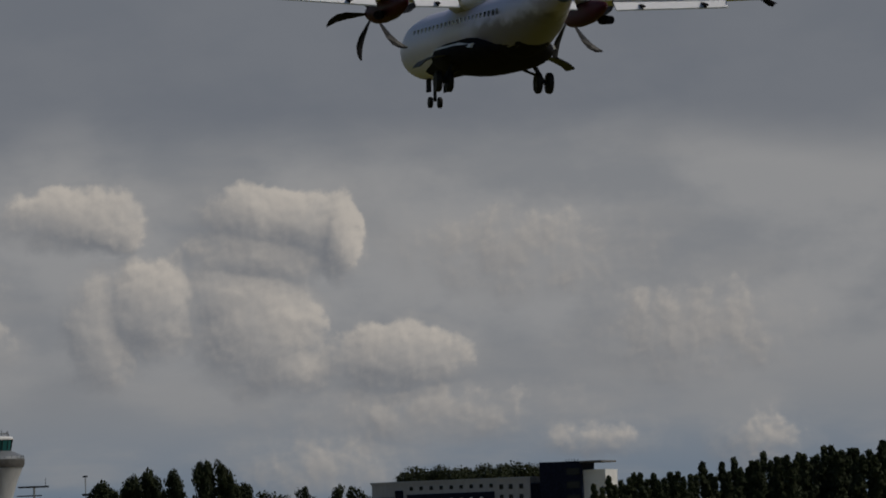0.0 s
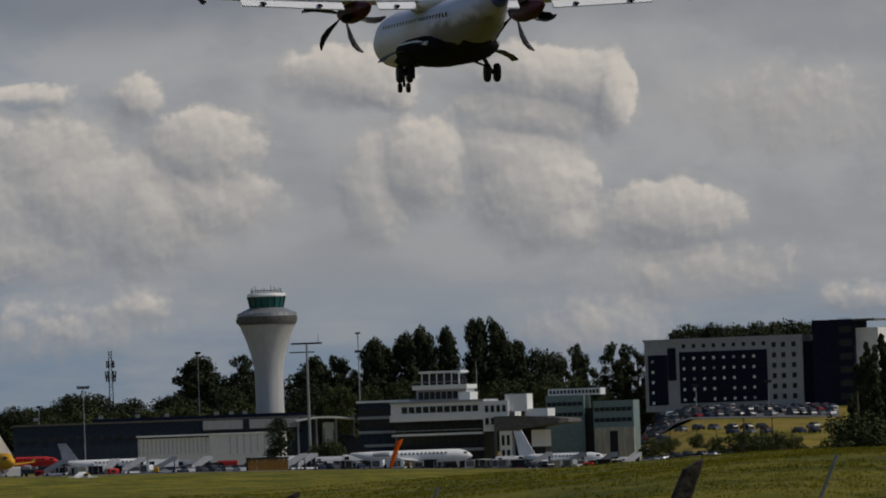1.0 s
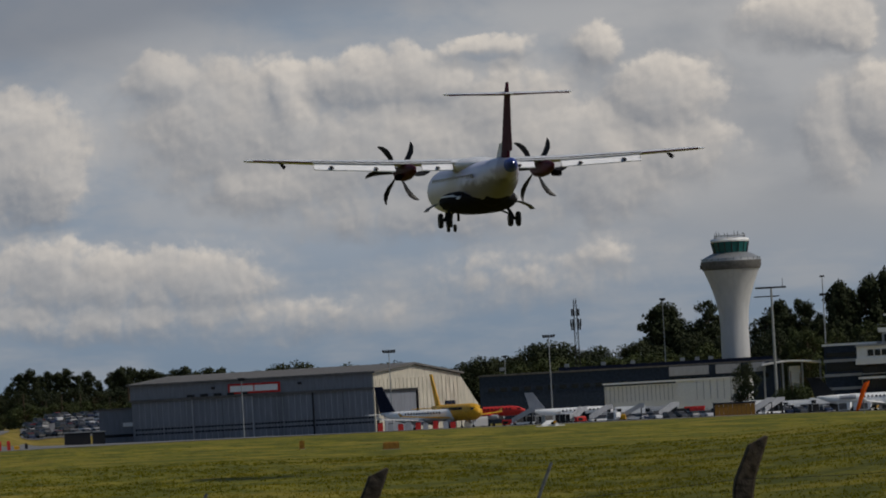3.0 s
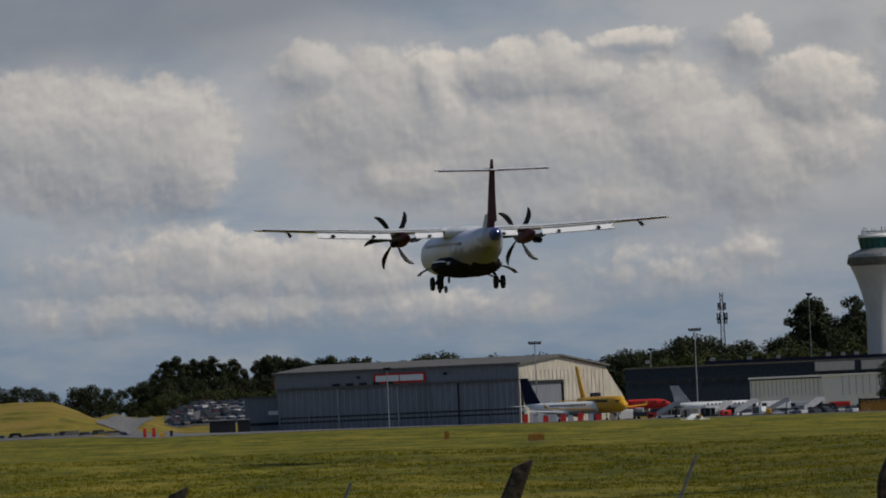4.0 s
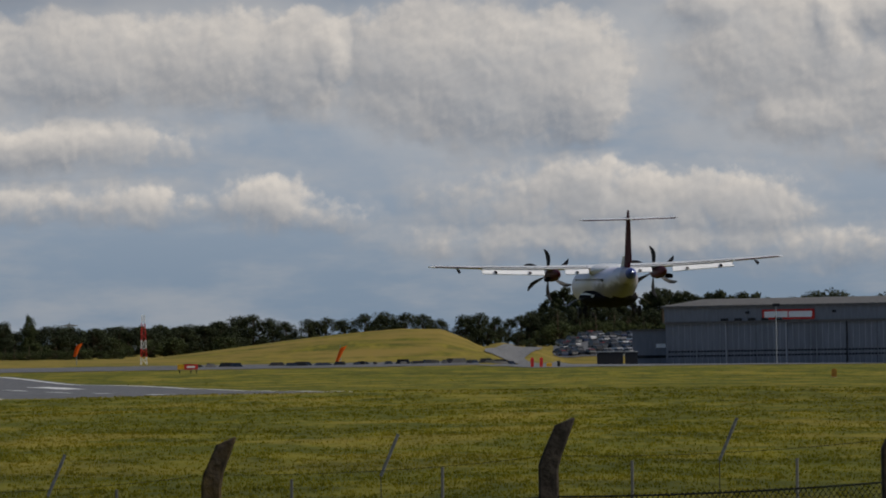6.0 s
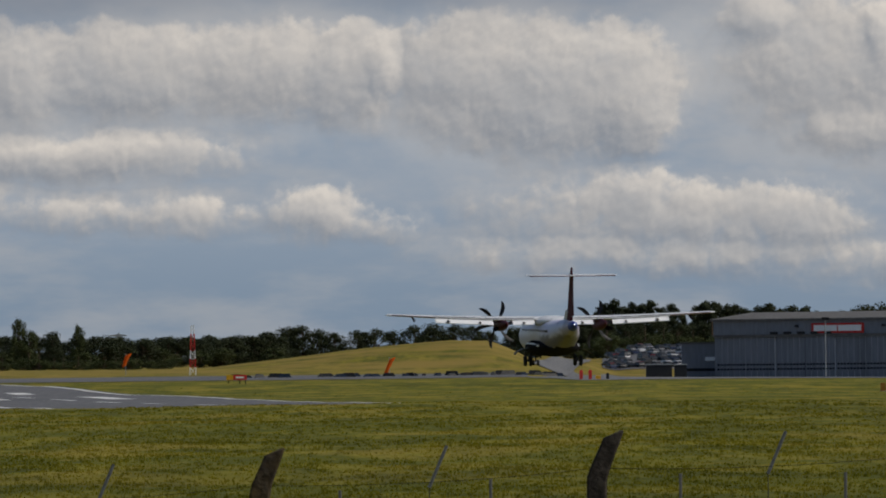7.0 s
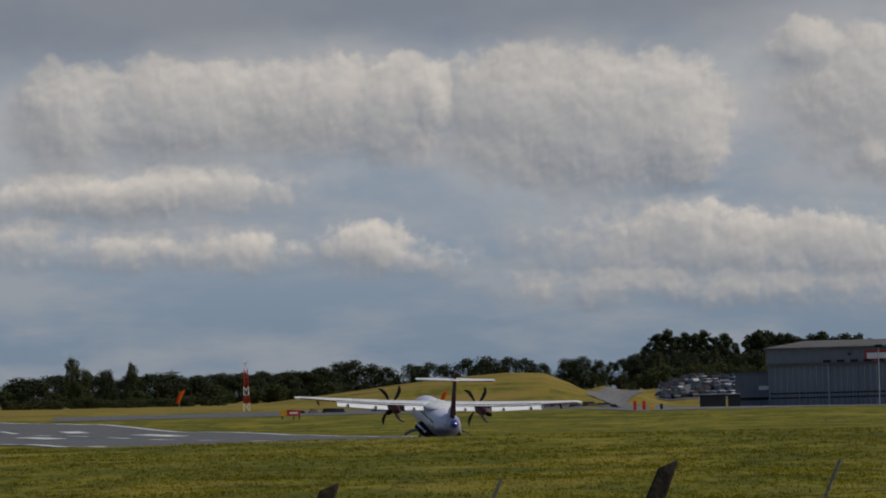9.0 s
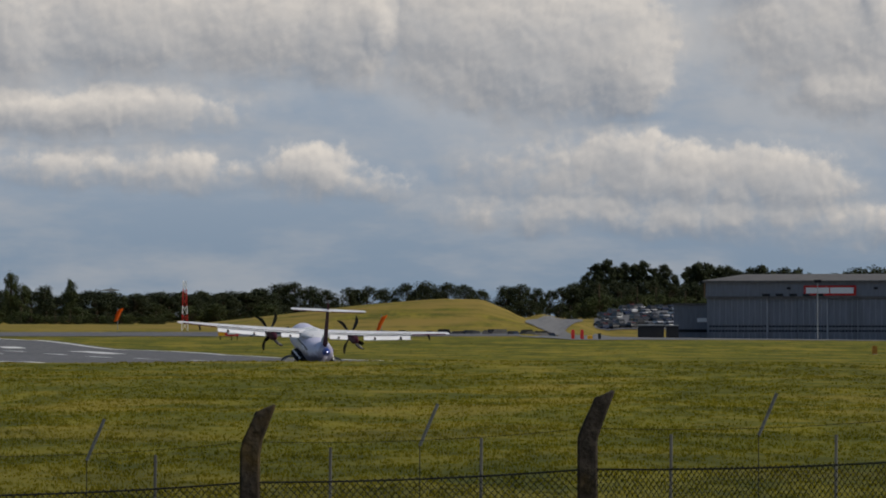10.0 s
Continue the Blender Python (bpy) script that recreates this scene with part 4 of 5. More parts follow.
# ---- masts and lamps ----
def flood_mast(u, v_top, d, arms=1.0, fat=0.16):
    s = Site("floodlight_mast", u, d, 0, "tall grey floodlight mast with a ring of lamps", "light mast", "apron floodlight masts")
    h = s.z(v_top)
    part("pole", tubed((0, 0, 0), (0, 0, h), fat, fat * 0.55, n=8), "steel", s.thing)
    part("cross_arm", boxed(-1.3 * arms, 1.3 * arms, -0.1, 0.1, h - 0.3, h), "dark", s.thing)
    for k in (-1.2, -0.6, 0, 0.6, 1.2):
        part("lamp", boxed(k * arms - 0.22, k * arms + 0.22, -0.3, 0.2, h - 0.1, h + 0.35), "dark", s.thing)
    return s.thing


for u, v, d, a in ((927, -114, 1950, 1.0), (1212, -128, 2000, 1.0), (663, -76, 1930, 0.5), (1418, -184, 2200, 0.4), (1915, -166, 2250, 0.6), (2309, -120, 2280, 0.6), (2440, -125, 2280, 0.6), (1132, -95, 2250, 0.3)):
    flood_mast(u, v, d, a)


def lattice(name, u, v_top, d, w, mats, label, heads=(), group=""):
    """A braced mast: four legs that taper, rings and diagonals."""
    s = Site(name, u, d, 0, label, "mast", group)
    h, n = s.z(v_top), max(6, int(s.z(v_top) / (w * 1.6)))
    for i in range(n):
        z0, z1 = h * i / n, h * (i + 1) / n
        a, b = w * (1 - 0.55 * i / n) / 2, w * (1 - 0.55 * (i + 1) / n) / 2
        bm = bmesh.new()
        for sx, sy in ((-1, -1), (1, -1), (1, 1), (-1, 1)):
            tube(bm, (sx * a, sy * a, z0), (sx * b, sy * b, z1), 0.09, n=4)
            tube(bm, (sx * a, sy * a, z0), (-sy * b, sx * b, z1), 0.055, n=3)
            tube(bm, (sx * a, sy * a, z0), (-sy * a, sx * a, z0), 0.055, n=3)
        part("section", bm, mats[i * len(mats) // n], s.thing)
    for v, r in heads:
        for k in range(6):
            x, y = r * math.cos(k * 1.05), r * math.sin(k * 1.05)
            part("antenna_panel", boxed(x - 0.16, x + 0.16, y - 0.12, y + 0.12, s.z(v) - 0.9, s.z(v) + 0.9), "dark", s.thing)
    return s.thing


lattice("telecom_mast", 1262, -192, 2300, 1.5, ("dark",), "dark lattice telecom mast with panel antennas", ((-168, 0.9), (-150, 1.25), (-143, 1.1)))
lattice("approach_mast", -457, -73, 1750, 1.2, ("white", "red", "white", "white", "red", "red", "white", "red"), "red and white banded lattice mast")
s = Site("radar_gantry", 1613, 2150, 0, "tall grey gantry mast with horizontal bars", "mast")
part("pole", tubed((0, 0, 0), (0, 0, s.z(-196)), 0.42, 0.25, n=8), "steel", s.thing)
part("bar", boxed(-3.8, 3.6, -0.2, 0.2, s.z(-199), s.z(-196)), "dark", s.thing)
part("bar", boxed(-4.2, 1.8, -0.15, 0.15, s.z(-183), s.z(-181)), "dark", s.thing)
part("whip", tubed((2.8, 0, s.z(-196)), (2.8, 0, s.z(-213)), 0.06, n=4), "dark", s.thing)
s = Site("pole", 1705, 2200, 0, "slim grey pole with two aerials", "mast")
part("shaft", tubed((0, 0, 0), (0, 0, s.z(-216)), 0.24, 0.12, n=8), "steel", s.thing)
part("aerial", boxed(-0.6, 0.6, -0.1, 0.1, s.z(-216), s.z(-213)), "dark", s.thing)
part("aerial", boxed(-0.9, 0.9, -0.2, 0.2, s.z(-184), s.z(-180)), "dark", s.thing)
s = Site("radar_aerial", 2888, 1700, 0, "red pyramid aerial with a white bar above the trees", "aerial")
part("mast", tubed((0, 0, 0), (0, 0, s.z(-172)), 0.5, 0.4, n=8), "dark", s.thing)
part("red_frame", loft(bmesh.new(), [[(-1.5, -0.4, s.z(-176)), (1.5, -0.4, s.z(-176)), (1.5, 0.4, s.z(-176)), (-1.5, 0.4, s.z(-176))], [(-0.2, -0.2, s.z(-212)), (0.2, -0.2, s.z(-212)), (0.2, 0.2, s.z(-212)), (-0.2, 0.2, s.z(-212))]]), "red", s.thing)
part("white_bar", boxed(-2.0, 2.0, -0.7, 0.7, s.z(-176), s.z(-171)), "white", s.thing)


def pylon(u, v_top, d, w):
    s = Site("pylon", u, d, 0, "grey far-off power pylon with three cross arms", "pylon", "power pylons")
    h = s.z(v_top)
    part("body", loft(bmesh.new(), [[(sx * r, sy * r, z) for sx, sy in ((-1, -1), (1, -1), (1, 1), (-1, 1))] for r, z in ((w * 0.2, 0), (w * 0.07, h * 0.6), (0.15, h))]), "steel", s.thing)
    for f in (0.66, 0.78, 0.9):
        part("arm", loft(bmesh.new(), [[(x, -0.2, h * f - t), (x, 0.2, h * f - t), (x, 0.2, h * f + t), (x, -0.2, h * f + t)] for x, t in ((-w * 0.5, 0.1), (0, 0.6), (w * 0.5, 0.1))]), "steel", s.thing)


pylon(-588, -62, 3600, 7)
pylon(-606, -56, 3800, 6)


def windsock(u, v_top, d, lean, length):
    s = Site("windsock", u, d, 0, "bright orange windsock drooping from a slim mast", "windsock", "windsocks")
    h = s.z(v_top)
    part("mast", tubed((0, 0, 0), (0, 0, h), 0.07, 0.05, n=6), "steel", s.thing)
    rings, n = [], 6
    for i in range(n + 1):
        f = i / n
        c = Vector((0.35 - lean * f * length * 0.4 + (0.9 if f < 0.2 else 0.6) * 0.3, -0.3, h - 0.25 - f * length))
        r = 0.55 * (1 - 0.4 * f) * (1 + 0.12 * (i % 2))
        rings.append([c + Vector((r * math.cos(k * math.tau / 10), r * 0.8 * math.sin(k * math.tau / 10), 0.35 * r * math.cos(k * math.tau / 10))) for k in range(10)])
    smooth(part("sock", loft(bmesh.new(), rings), "orange", s.thing, "faded orange fabric sock"), 60)


windsock(-109, -13, 1720, 1.1, 2.9)
windsock(-576, -25, 1760, 0.9, 2.4)
windsock(1767, -26, 1500, 0.9, 4.6)


# ---- cars ----
def car_paint():
    n = Nodes("car_paint")
    info = n.add("ObjectInfo")
    r = n.add("ValToRGB", Fac=info.outputs["Random"])
    r.color_ramp.interpolation = "CONSTANT"
    stops = ((0.0, (0.6, 0.6, 0.62)), (0.13, (0.2, 0.205, 0.22)), (0.28, (0.015, 0.016, 0.02)), (0.66, (0.02, 0.03, 0.07)), (0.78, (0.07, 0.075, 0.085)), (0.94, (0.25, 0.02, 0.02)))
    for i, (p, c) in enumerate(stops):
        e = r.color_ramp.elements[i] if i < 2 else r.color_ramp.elements.new(p)
        e.position, e.color = p, (*c, 1)
    return n.done(r.outputs[0], 0.25, 0.1)


CAR_PAINT = car_paint()


def car_model():
    c = thing("car", pose(0, -300, -50), "parked car in a full car park", "car", "parked cars")
    body = bmesh.new()
    loft(body, [[(x * 0.88 * w, y, z) for x, z in ((-1, 0.35), (-1.0, 0.75), (-0.9, h), (0.9, h), (1.0, 0.75), (1, 0.35), (0.8, 0.22), (-0.8, 0.22))] for y, h, w in ((2.1, 0.72, 0.85), (1.9, 0.82, 0.98), (0.9, 0.95, 1), (-1.6, 0.98, 1), (-2.05, 0.9, 0.95), (-2.15, 0.7, 0.9))])
    body = part("body", body, CAR_PAINT, c)
    cab = bmesh.new()
    loft(cab, [[(sx * w, y, z) for sx, y in ((-1, y0), (1, y0), (1, y1), (-1, y1))] for w, y0, y1, z in ((0.82, -1.95, 1.1, 0.92), (0.66, -1.4, 0.35, 1.4))])
    part("glazing", cab, "dark", c)
    part("roof", loft(bmesh.new(), [[(sx * w, y, z) for sx, y in ((-1, y0), (1, y0), (1, y1), (-1, y1))] for w, y0, y1, z in ((0.68, -1.42, 0.38, 1.39), (0.62, -1.3, 0.28, 1.46))]), CAR_PAINT, c)
    for x in (-0.78, 0.78):
        for y in (-1.35, 1.35):
            part("wheel", lathe(bmesh.new(), ((0.1, -0.1), (0.31, -0.1), (0.31, 0.1), (0.1, 0.1)), 12, Matrix.Translation((x, y, 0.31)) @ pose(0, 0, 0, 0, 90, 0)), "black", c)
    return c


CAR = car_model()
rng_cars = random.Random(9)


def park(u0, u1, d0, d1, rows, step):
    for r in range(rows):
        d = d0 + (d1 - d0) * r / max(1, rows - 1)
        u = u0 + rng_cars.uniform(0, step)
        while u < u1:
            p = at(u, 0, d + rng_cars.uniform(-1, 1))
            p.z = ground_z(p.x, p.y)
            if rng_cars.random() > 0.12:
                copy_thing(CAR, Matrix.Translation(p) @ pose(0, 0, 0, 0, 0, rng_cars.choice((0, 180)) + 20 + rng_cars.uniform(-4, 4)))
            u += step * rng_cars.uniform(0.9, 1.15)


park(275, 412, 2130, 2290, 8, 17)
park(2195, 2560, 2225, 2300, 5, 18)
park(2030, 2200, 1990, 2030, 3, 20)
park(1270, 1680, 2010, 2040, 2, 34)
park(2500, 2640, 1960, 2000, 2, 22)
park(1270, 1720, 1885, 1935, 3, 23)
park(1960, 2200, 1890, 1935, 2, 27)
park(2200, 2540, 2125, 2150, 2, 30)
park(2150, 2420, 1975, 2010, 2, 24)


# ---- vans, tankers and steps on the apron ----
def van(u, d, long, high, paint, label, turn=90):
    s = Site("van", u, d, 0, label, "van", "service vehicles on the apron")
    m = pose(0, 0, 0, 0, 0, turn)
    bm = bmesh.new()
    loft(bm, [[(m @ Vector((x * w, y, z))) for x, z in ((-1, 0.4), (-1, h * 0.8), (-0.9, h), (0.9, h), (1, h * 0.8), (1, 0.4))] for y, h, w in ((long / 2, high * 0.55, 0.9), (long / 2 - 0.5, high * 0.62, 1.0), (long / 2 - 1.3, high, 1.05), (-long / 2, high, 1.05))])
    part("body", bm, paint, s.thing)
    part("windscreen", boxed(-0.9, 0.9, long / 2 - 1.35, long / 2 - 0.75, high * 0.62, high * 0.88, m=m), "glass", s.thing)
    part("side_window", boxed(-1.1, 1.1, long / 2 - 2.4, long / 2 - 1.4, high * 0.6, high * 0.86, m=m), "glass", s.thing)
    for x in (-0.85, 0.85):
        for y in (-long * 0.3, long * 0.32):
            part("wheel", lathe(bmesh.new(), ((0.1, -0.13), (0.4, -0.13), (0.4, 0.13), (0.1, 0.13)), 12, m @ Matrix.Translation((x, y, 0.4)) @ pose(0, 0, 0, 0, 90, 0)), "black", s.thing)


for u, d, a, b, c, t in ((1345, 1920, 7.5, 3.2, "white", 90), (1400, 1930, 8.5, 3.0, "grey_light", 90), (1460, 1940, 5.5, 2.6, "red", 80), (1590, 1930, 9.0, 3.3, "white", -85), (1640, 1940, 7.0, 3.0, "white", 90),
                         (1665, 1960, 5.5, 2.6, "grey_light", 20), (1690, 1940, 7.0, 3.4, "white", 90), (1330, 1960, 5, 2.6, "dark", 90), (1960, 1950, 6.0, 2.8, "white", 90), (2120, 1960, 8.0, 3.2, "white", -90), (2085, 1950, 6, 2.6, "grey_light", 90),
                         (1430, 1900, 4.6, 2.2, "dark", 90), (2180, 1960, 6, 2.6, "white", 90), (1075, 1930, 5, 2.4, "white", 90), (2390, 2020, 6.0, 2.8, "dark", 90), (2590, 1980, 7, 3.0, "white", 90), (2560, 1960, 5, 2.4, "red", 90)):
    van(u, d, a, b, c, {"white": "white service van parked on the apron", "grey_light": "grey service truck parked on the apron", "red": "red airport fire tender on the apron", "dark": "dark ground tug on the apron"}[c], t)


# ---- parked aircraft ----
def parked(u, d, turn, long, dia, body_mat, tail_mat, label, t_tail=False, high=1.0, tail_high=4.5, engines=True, fin=0.2):
    s = Site("parked_aircraft", u, d, turn, label, "airplane", "parked aircraft")
    zc, h = high + dia * 0.62, long / 2
    prof = ((h, 0.03, -0.1), (h - 0.4, 0.35, -0.08), (h - 1.4, 0.75, -0.03), (h - 3, 0.98, 0), (h * 0.3, 1, 0), (-h * 0.45, 1, 0), (-h * 0.75, 0.66, 0.16), (-h * 0.97, 0.2, 0.35), (-h, 0.05, 0.38))
    body = smooth(part("fuselage", loft(bmesh.new(), [[(y, dia / 2 * f * math.cos(k * math.tau / 16), zc + o * dia + dia / 2 * f * math.sin(k * math.tau / 16)) for k in range(16)] for y, f, o in prof]), body_mat, s.thing))
    for k in range(int(long * 0.55)):
        part("window", boxed(h * 0.55 - k * 0.85, h * 0.55 - k * 0.85 + 0.4, -dia / 2 - 0.03, -dia / 2 * 0.93, zc + 0.15 * dia, zc + 0.3 * dia), "glass", body)
    part("cockpit_window", boxed(h - 1.9, h - 1.1, -dia * 0.36, dia * 0.36, zc + dia * 0.12, zc + dia * 0.26), "glass", body)
    z0 = zc + dia * 0.3
    part("fin", loft(bmesh.new(), [[(a, -0.12, z), (a - c, -0.05, z), (a - c, 0.05, z), (a, 0.12, z)] for a, c, z in ((-h * 0.62, long * fin, z0), (-h * 0.82, long * fin * 0.65, z0 + tail_high * 0.6), (-h * 0.94, long * fin * 0.5, z0 + tail_high))]), tail_mat, s.thing)
    zt = z0 + tail_high if t_tail else zc + dia * 0.35
    for sy in (-1, 1):
        part("tailplane", loft(bmesh.new(), [[(a, sy * y, zt), (a - c, sy * y, zt - 0.05), (a - c, sy * y, zt - 0.12), (a, sy * y, zt - 0.15)] for a, c, y in ((-h * 0.86, long * 0.1, 0.1), (-h * 0.98, long * 0.06, long * 0.16))]), tail_mat if t_tail else body_mat, s.thing)
        part("wing", loft(bmesh.new(), [[(a, sy * y, z), (a - c, sy * y, z - 0.05), (a - c, sy * y, z - 0.15), (a, sy * y, z - 0.25)] for a, c, y, z in ((h * 0.12, long * 0.19, dia * 0.3, zc - dia * 0.28), (-h * 0.15, long * 0.07, long * 0.42, zc - dia * 0.05), (-h * 0.2, long * 0.03, long * 0.44, zc + 0.5))]), body_mat, s.thing)
        if engines:
            part("engine", loft(bmesh.new(), [[(y, sy * (dia * 0.5 + 0.75) + 0.5 * f * math.cos(k * math.tau / 12), zc + (0.25 if t_tail else -0.55) * dia + 0.55 * f * math.sin(k * math.tau / 12)) for k in range(12)] for y, f in ((-h * (0.35 if t_tail else -0.25), 0.85), (-h * (0.42 if t_tail else -0.1), 1), (-h * (0.62 if t_tail else 0.05), 0.6))]), "grey_light", s.thing)
    for x, y in ((h * 0.72, 0), (-h * 0.05, -1.5), (-h * 0.05, 1.5)):
        leg = part("gear_leg", tubed((x, y, 0.3), (x, y, zc - dia * 0.3), 0.09, n=6), "dark", s.thing)
        part("wheel", lathe(bmesh.new(), ((0.1, -0.15), (0.36, -0.15), (0.36, 0.15), (0.1, 0.15)), 12, Matrix.Translation((x, y, 0.36)) @ pose(0, 0, 0, 90, 0, 0)), "black", leg)


parked(1250, 1960, -12, 18.8, 2.3, "white", "grey_light", "white regional aircraft with grey tail parked on the apron", False, 0.9, 4.2)
parked(1793, 1900, -8, 26.0, 2.7, "white", "dark", "white business jet with dark-edged tail parked on the apron", True, 1.0, 4.4)
parked(1040, 1930, -72, 27.0, 3.6, "yellow", "yellow", "yellow cargo aircraft nosing out beside the hangar", False, 1.3, 7.4, fin=0.11)
parked(978, 1936, -48, 24.0, 2.6, "white", "navy", "white aircraft with navy tail beside the hangar", False, 1.4, 6.0)
parked(1105, 1990, -25, 16.0, 2.2, "red", "red", "red aircraft beside the hangar", False, 2.0, 1.2)
parked(2065, 1940, -30, 20.0, 2.3, "white", "white", "white propeller aircraft parked by the offices", False, 0.9, 5.6)


# ---- loading gear on the apron ----
def baggage_cart(u, d, turn):
    s = Site("baggage_cart", u, d, turn, "dark canopied baggage cart on the apron", "cart", "baggage carts")
    part("bed", boxed(-1.5, 1.5, -0.75, 0.75, 0.45, 0.6), "dark", s.thing)
    part("canopy", boxed(-1.55, 1.55, -0.8, 0.8, 1.95, 2.05), rng_gear.choice(("grey_light", "steelblue", "white")), s.thing)
    part("curtain", boxed(-1.5, 1.5, 0.7, 0.75, 0.6, 1.95), "dark", s.thing)
    for x in (-1.5, 1.42):
        for y in (-0.75, 0.67):
            part("corner_post", boxed(x, x + 0.08, y, y + 0.08, 0.6, 1.95), "steel", s.thing)
    for x in (-1.0, 1.0):
        part("axle", tubed((x, -0.8, 0.25), (x, 0.8, 0.25), 0.25, n=10), "black", s.thing)


def air_stairs(u, d, turn):
    s = Site("air_stairs", u, d, turn, "white wheeled passenger stairs on the apron", "stairs", "passenger stairs")
    part("chassis", boxed(-2.6, 2.2, -0.8, 0.8, 0.35, 0.7), "white", s.thing)
    for k in range(9):
        part("step", boxed(-2.3 + k * 0.42, -1.9 + k * 0.42, -0.7, 0.7, 0.75 + k * 0.22, 0.81 + k * 0.22), "steel", s.thing)
    for y in (-0.75, 0.7):
        part("side_panel", loft(bmesh.new(), [[(-2.4, yy, 0.7), (1.5, yy, 2.6), (2.4, yy, 2.6), (2.4, yy, 3.6), (1.5, yy, 3.6), (-2.4, yy, 1.6)] for yy in (y, y + 0.05)]), "grey_light", s.thing)
    part("prop", boxed(1.7, 1.9, -0.6, 0.6, 0.7, 2.6), "dark", s.thing)
    for x in (-1.8, 1.6):
        part("axle", tubed((x, -0.9, 0.35), (x, 0.9, 0.35), 0.35, n=10), "black", s.thing)


def load_box(u, d, turn):
    s = Site("cargo_container", u, d, turn, "metal air-cargo container with a cut-off corner", "container", "air cargo containers")
    body = part("shell", loft(bmesh.new(), [[(x, -0.75, 0.35), (x, 0.75, 0.35), (x, 0.75, 1.95), (x, -0.75, 1.95)] for x in (-1.0, 1.0)] + [[(1.5, -0.75, 0.9), (1.5, 0.75, 0.9), (1.5, 0.75, 1.95), (1.5, -0.75, 1.95)]]), rng_gear.choice(("steel", "grey_light", "white")), s.thing)
    part("door", boxed(-0.85, 0.85, -0.79, -0.75, 0.5, 1.85), "roof", body)
    part("dolly", boxed(-1.3, 1.3, -0.8, 0.8, 0.0, 0.34), "dark", s.thing)


def power_unit(u, d, turn):
    s = Site("power_unit", u, d, turn, "small towed ground power unit", "ground equipment", "ground power units")
    c = rng_gear.choice(("dark", "red", "yellow", "dark", "steelblue"))
    part("cowl", loft(bmesh.new(), [[(x * f, y * f, z) for x, y in ((-1.2, -0.6), (1.2, -0.6), (1.2, 0.6), (-1.2, 0.6))] for f, z in ((1, 0.4), (1, 1.2), (0.85, 1.45))]), c, s.thing)
    part("grille", boxed(-0.9, 0.2, -0.66, -0.6, 0.6, 1.15), "black", s.thing)
    part("tow_bar", tubed((1.2, 0, 0.4), (2.4, 0, 0.25), 0.05, n=5), "dark", s.thing)
    for x in (-0.8, 0.8):
        part("axle", tubed((x, -0.65, 0.25), (x, 0.65, 0.25), 0.25, n=10), "black", s.thing)


rng_gear = random.Random(21)
for k in range(90):
    u = 1130 + 1060 * (k + rng_gear.random()) / 90
    gear = rng_gear.choice((baggage_cart, baggage_cart, load_box, load_box, power_unit, power_unit, air_stairs))
    gear(u, rng_gear.uniform(1865, 1960), rng_gear.uniform(-50, 50))


# ---- small airfield furniture ----
def cabinet(u, v_top, d, w, mat, label):
    s = Site("marker_box", u, d, 0, label, "airfield equipment", "")
    h = max(0.3, s.z(v_top))
    part("body", loft(bmesh.new(), [[(x * w / 2 * f, y * w / 3 * f, z) for x, y in ((-1, -1), (1, -1), (1, 1), (-1, 1))] for f, z in ((1, 0), (1, h * 0.85), (0.85, h))]), mat, s.thing)
    part("foot", boxed(-w * 0.55, w * 0.55, -w * 0.4, w * 0.4, 0, 0.15), "concrete", s.thing)


cabinet(764, 37, 1250, 0.7, "ochre", "brown marker box standing in the grass")
cabinet(922, 46, 1150, 2.0, "ochre", "low orange-brown equipment box in the grass")
for u in (230, 246):
    cabinet(u, 14, 1500, 0.55, "red", "red marker post beside the taxiway")
cabinet(260, 24, 1500, 0.9, "yellow", "yellow and black marker box beside the taxiway")
cabinet(277, 20, 1510, 0.5, "dark", "dark marker post beside the taxiway")
s = Site("runway_sign", -378, 1500, 0, "yellow and red runway guidance board", "sign")
s.box("yellow_panel", -398, -386, 16, 25, 0, 0.3, "yellow")
s.box("red_panel", -386, -362, 16, 25, 0, 0.3, "red")
for u in (-395, -375, -365):
    s.box("leg", u, u + 1.5, 24, None, 0.1, 0.2, "dark")
s.box("bar", -381, -367, 19, 22, -0.04, 0, "white")
s = Site("glide_hut", 1206, 1500, 0, "white marker tent with black and yellow panels in the grass", "marker")
part("cover", loft(bmesh.new(), [[(x * w, y * w, z) for x, y in ((-1, -0.7), (1, -0.7), (1, 0.7), (-1, 0.7))] for w, z in ((1.6, 0), (1.3, 0.5), (0.5, 1.1))]), "white", s.thing)
part("panel", boxed(0.1, 0.9, -1.25, -1.0, 0.4, 0.8), "dark", s.thing)
part("wing_board", boxed(-2.4, 2.4, -0.9, -0.2, 0.1, 0.3), "white", s.thing)
part("flag", boxed(0.5, 1.0, -1.3, -1.2, 0.6, 0.95), "yellow", s.thing)
# low barriers along the far taxiway
rng_bar = random.Random(3)
for u in [-380 + 9 * k + 5 * math.sin(k * 2.3) for k in range(64)]:
    if rng_bar.random() < 0.62:
        d = 1686 + rng_bar.uniform(-5, 5)
        s = Site("barrier", u, d, rng_bar.uniform(-20, 20), "low dark barrier block beside the taxiway", "barrier", "taxiway barriers")
        w = rng_bar.uniform(0.8, 4.0)
        part("block", loft(bmesh.new(), [[(x * w / 2 * f, y * 0.3 * f, z) for x, y in ((-1, -1), (1, -1), (1, 1), (-1, 1))] for f, z in ((1, 0), (0.7, 0.5), (0.6, rng_bar.uniform(0.55, 1.0)))]), rng_bar.choice(("dark", "dark", "steelblue", "roof")), s.thing)
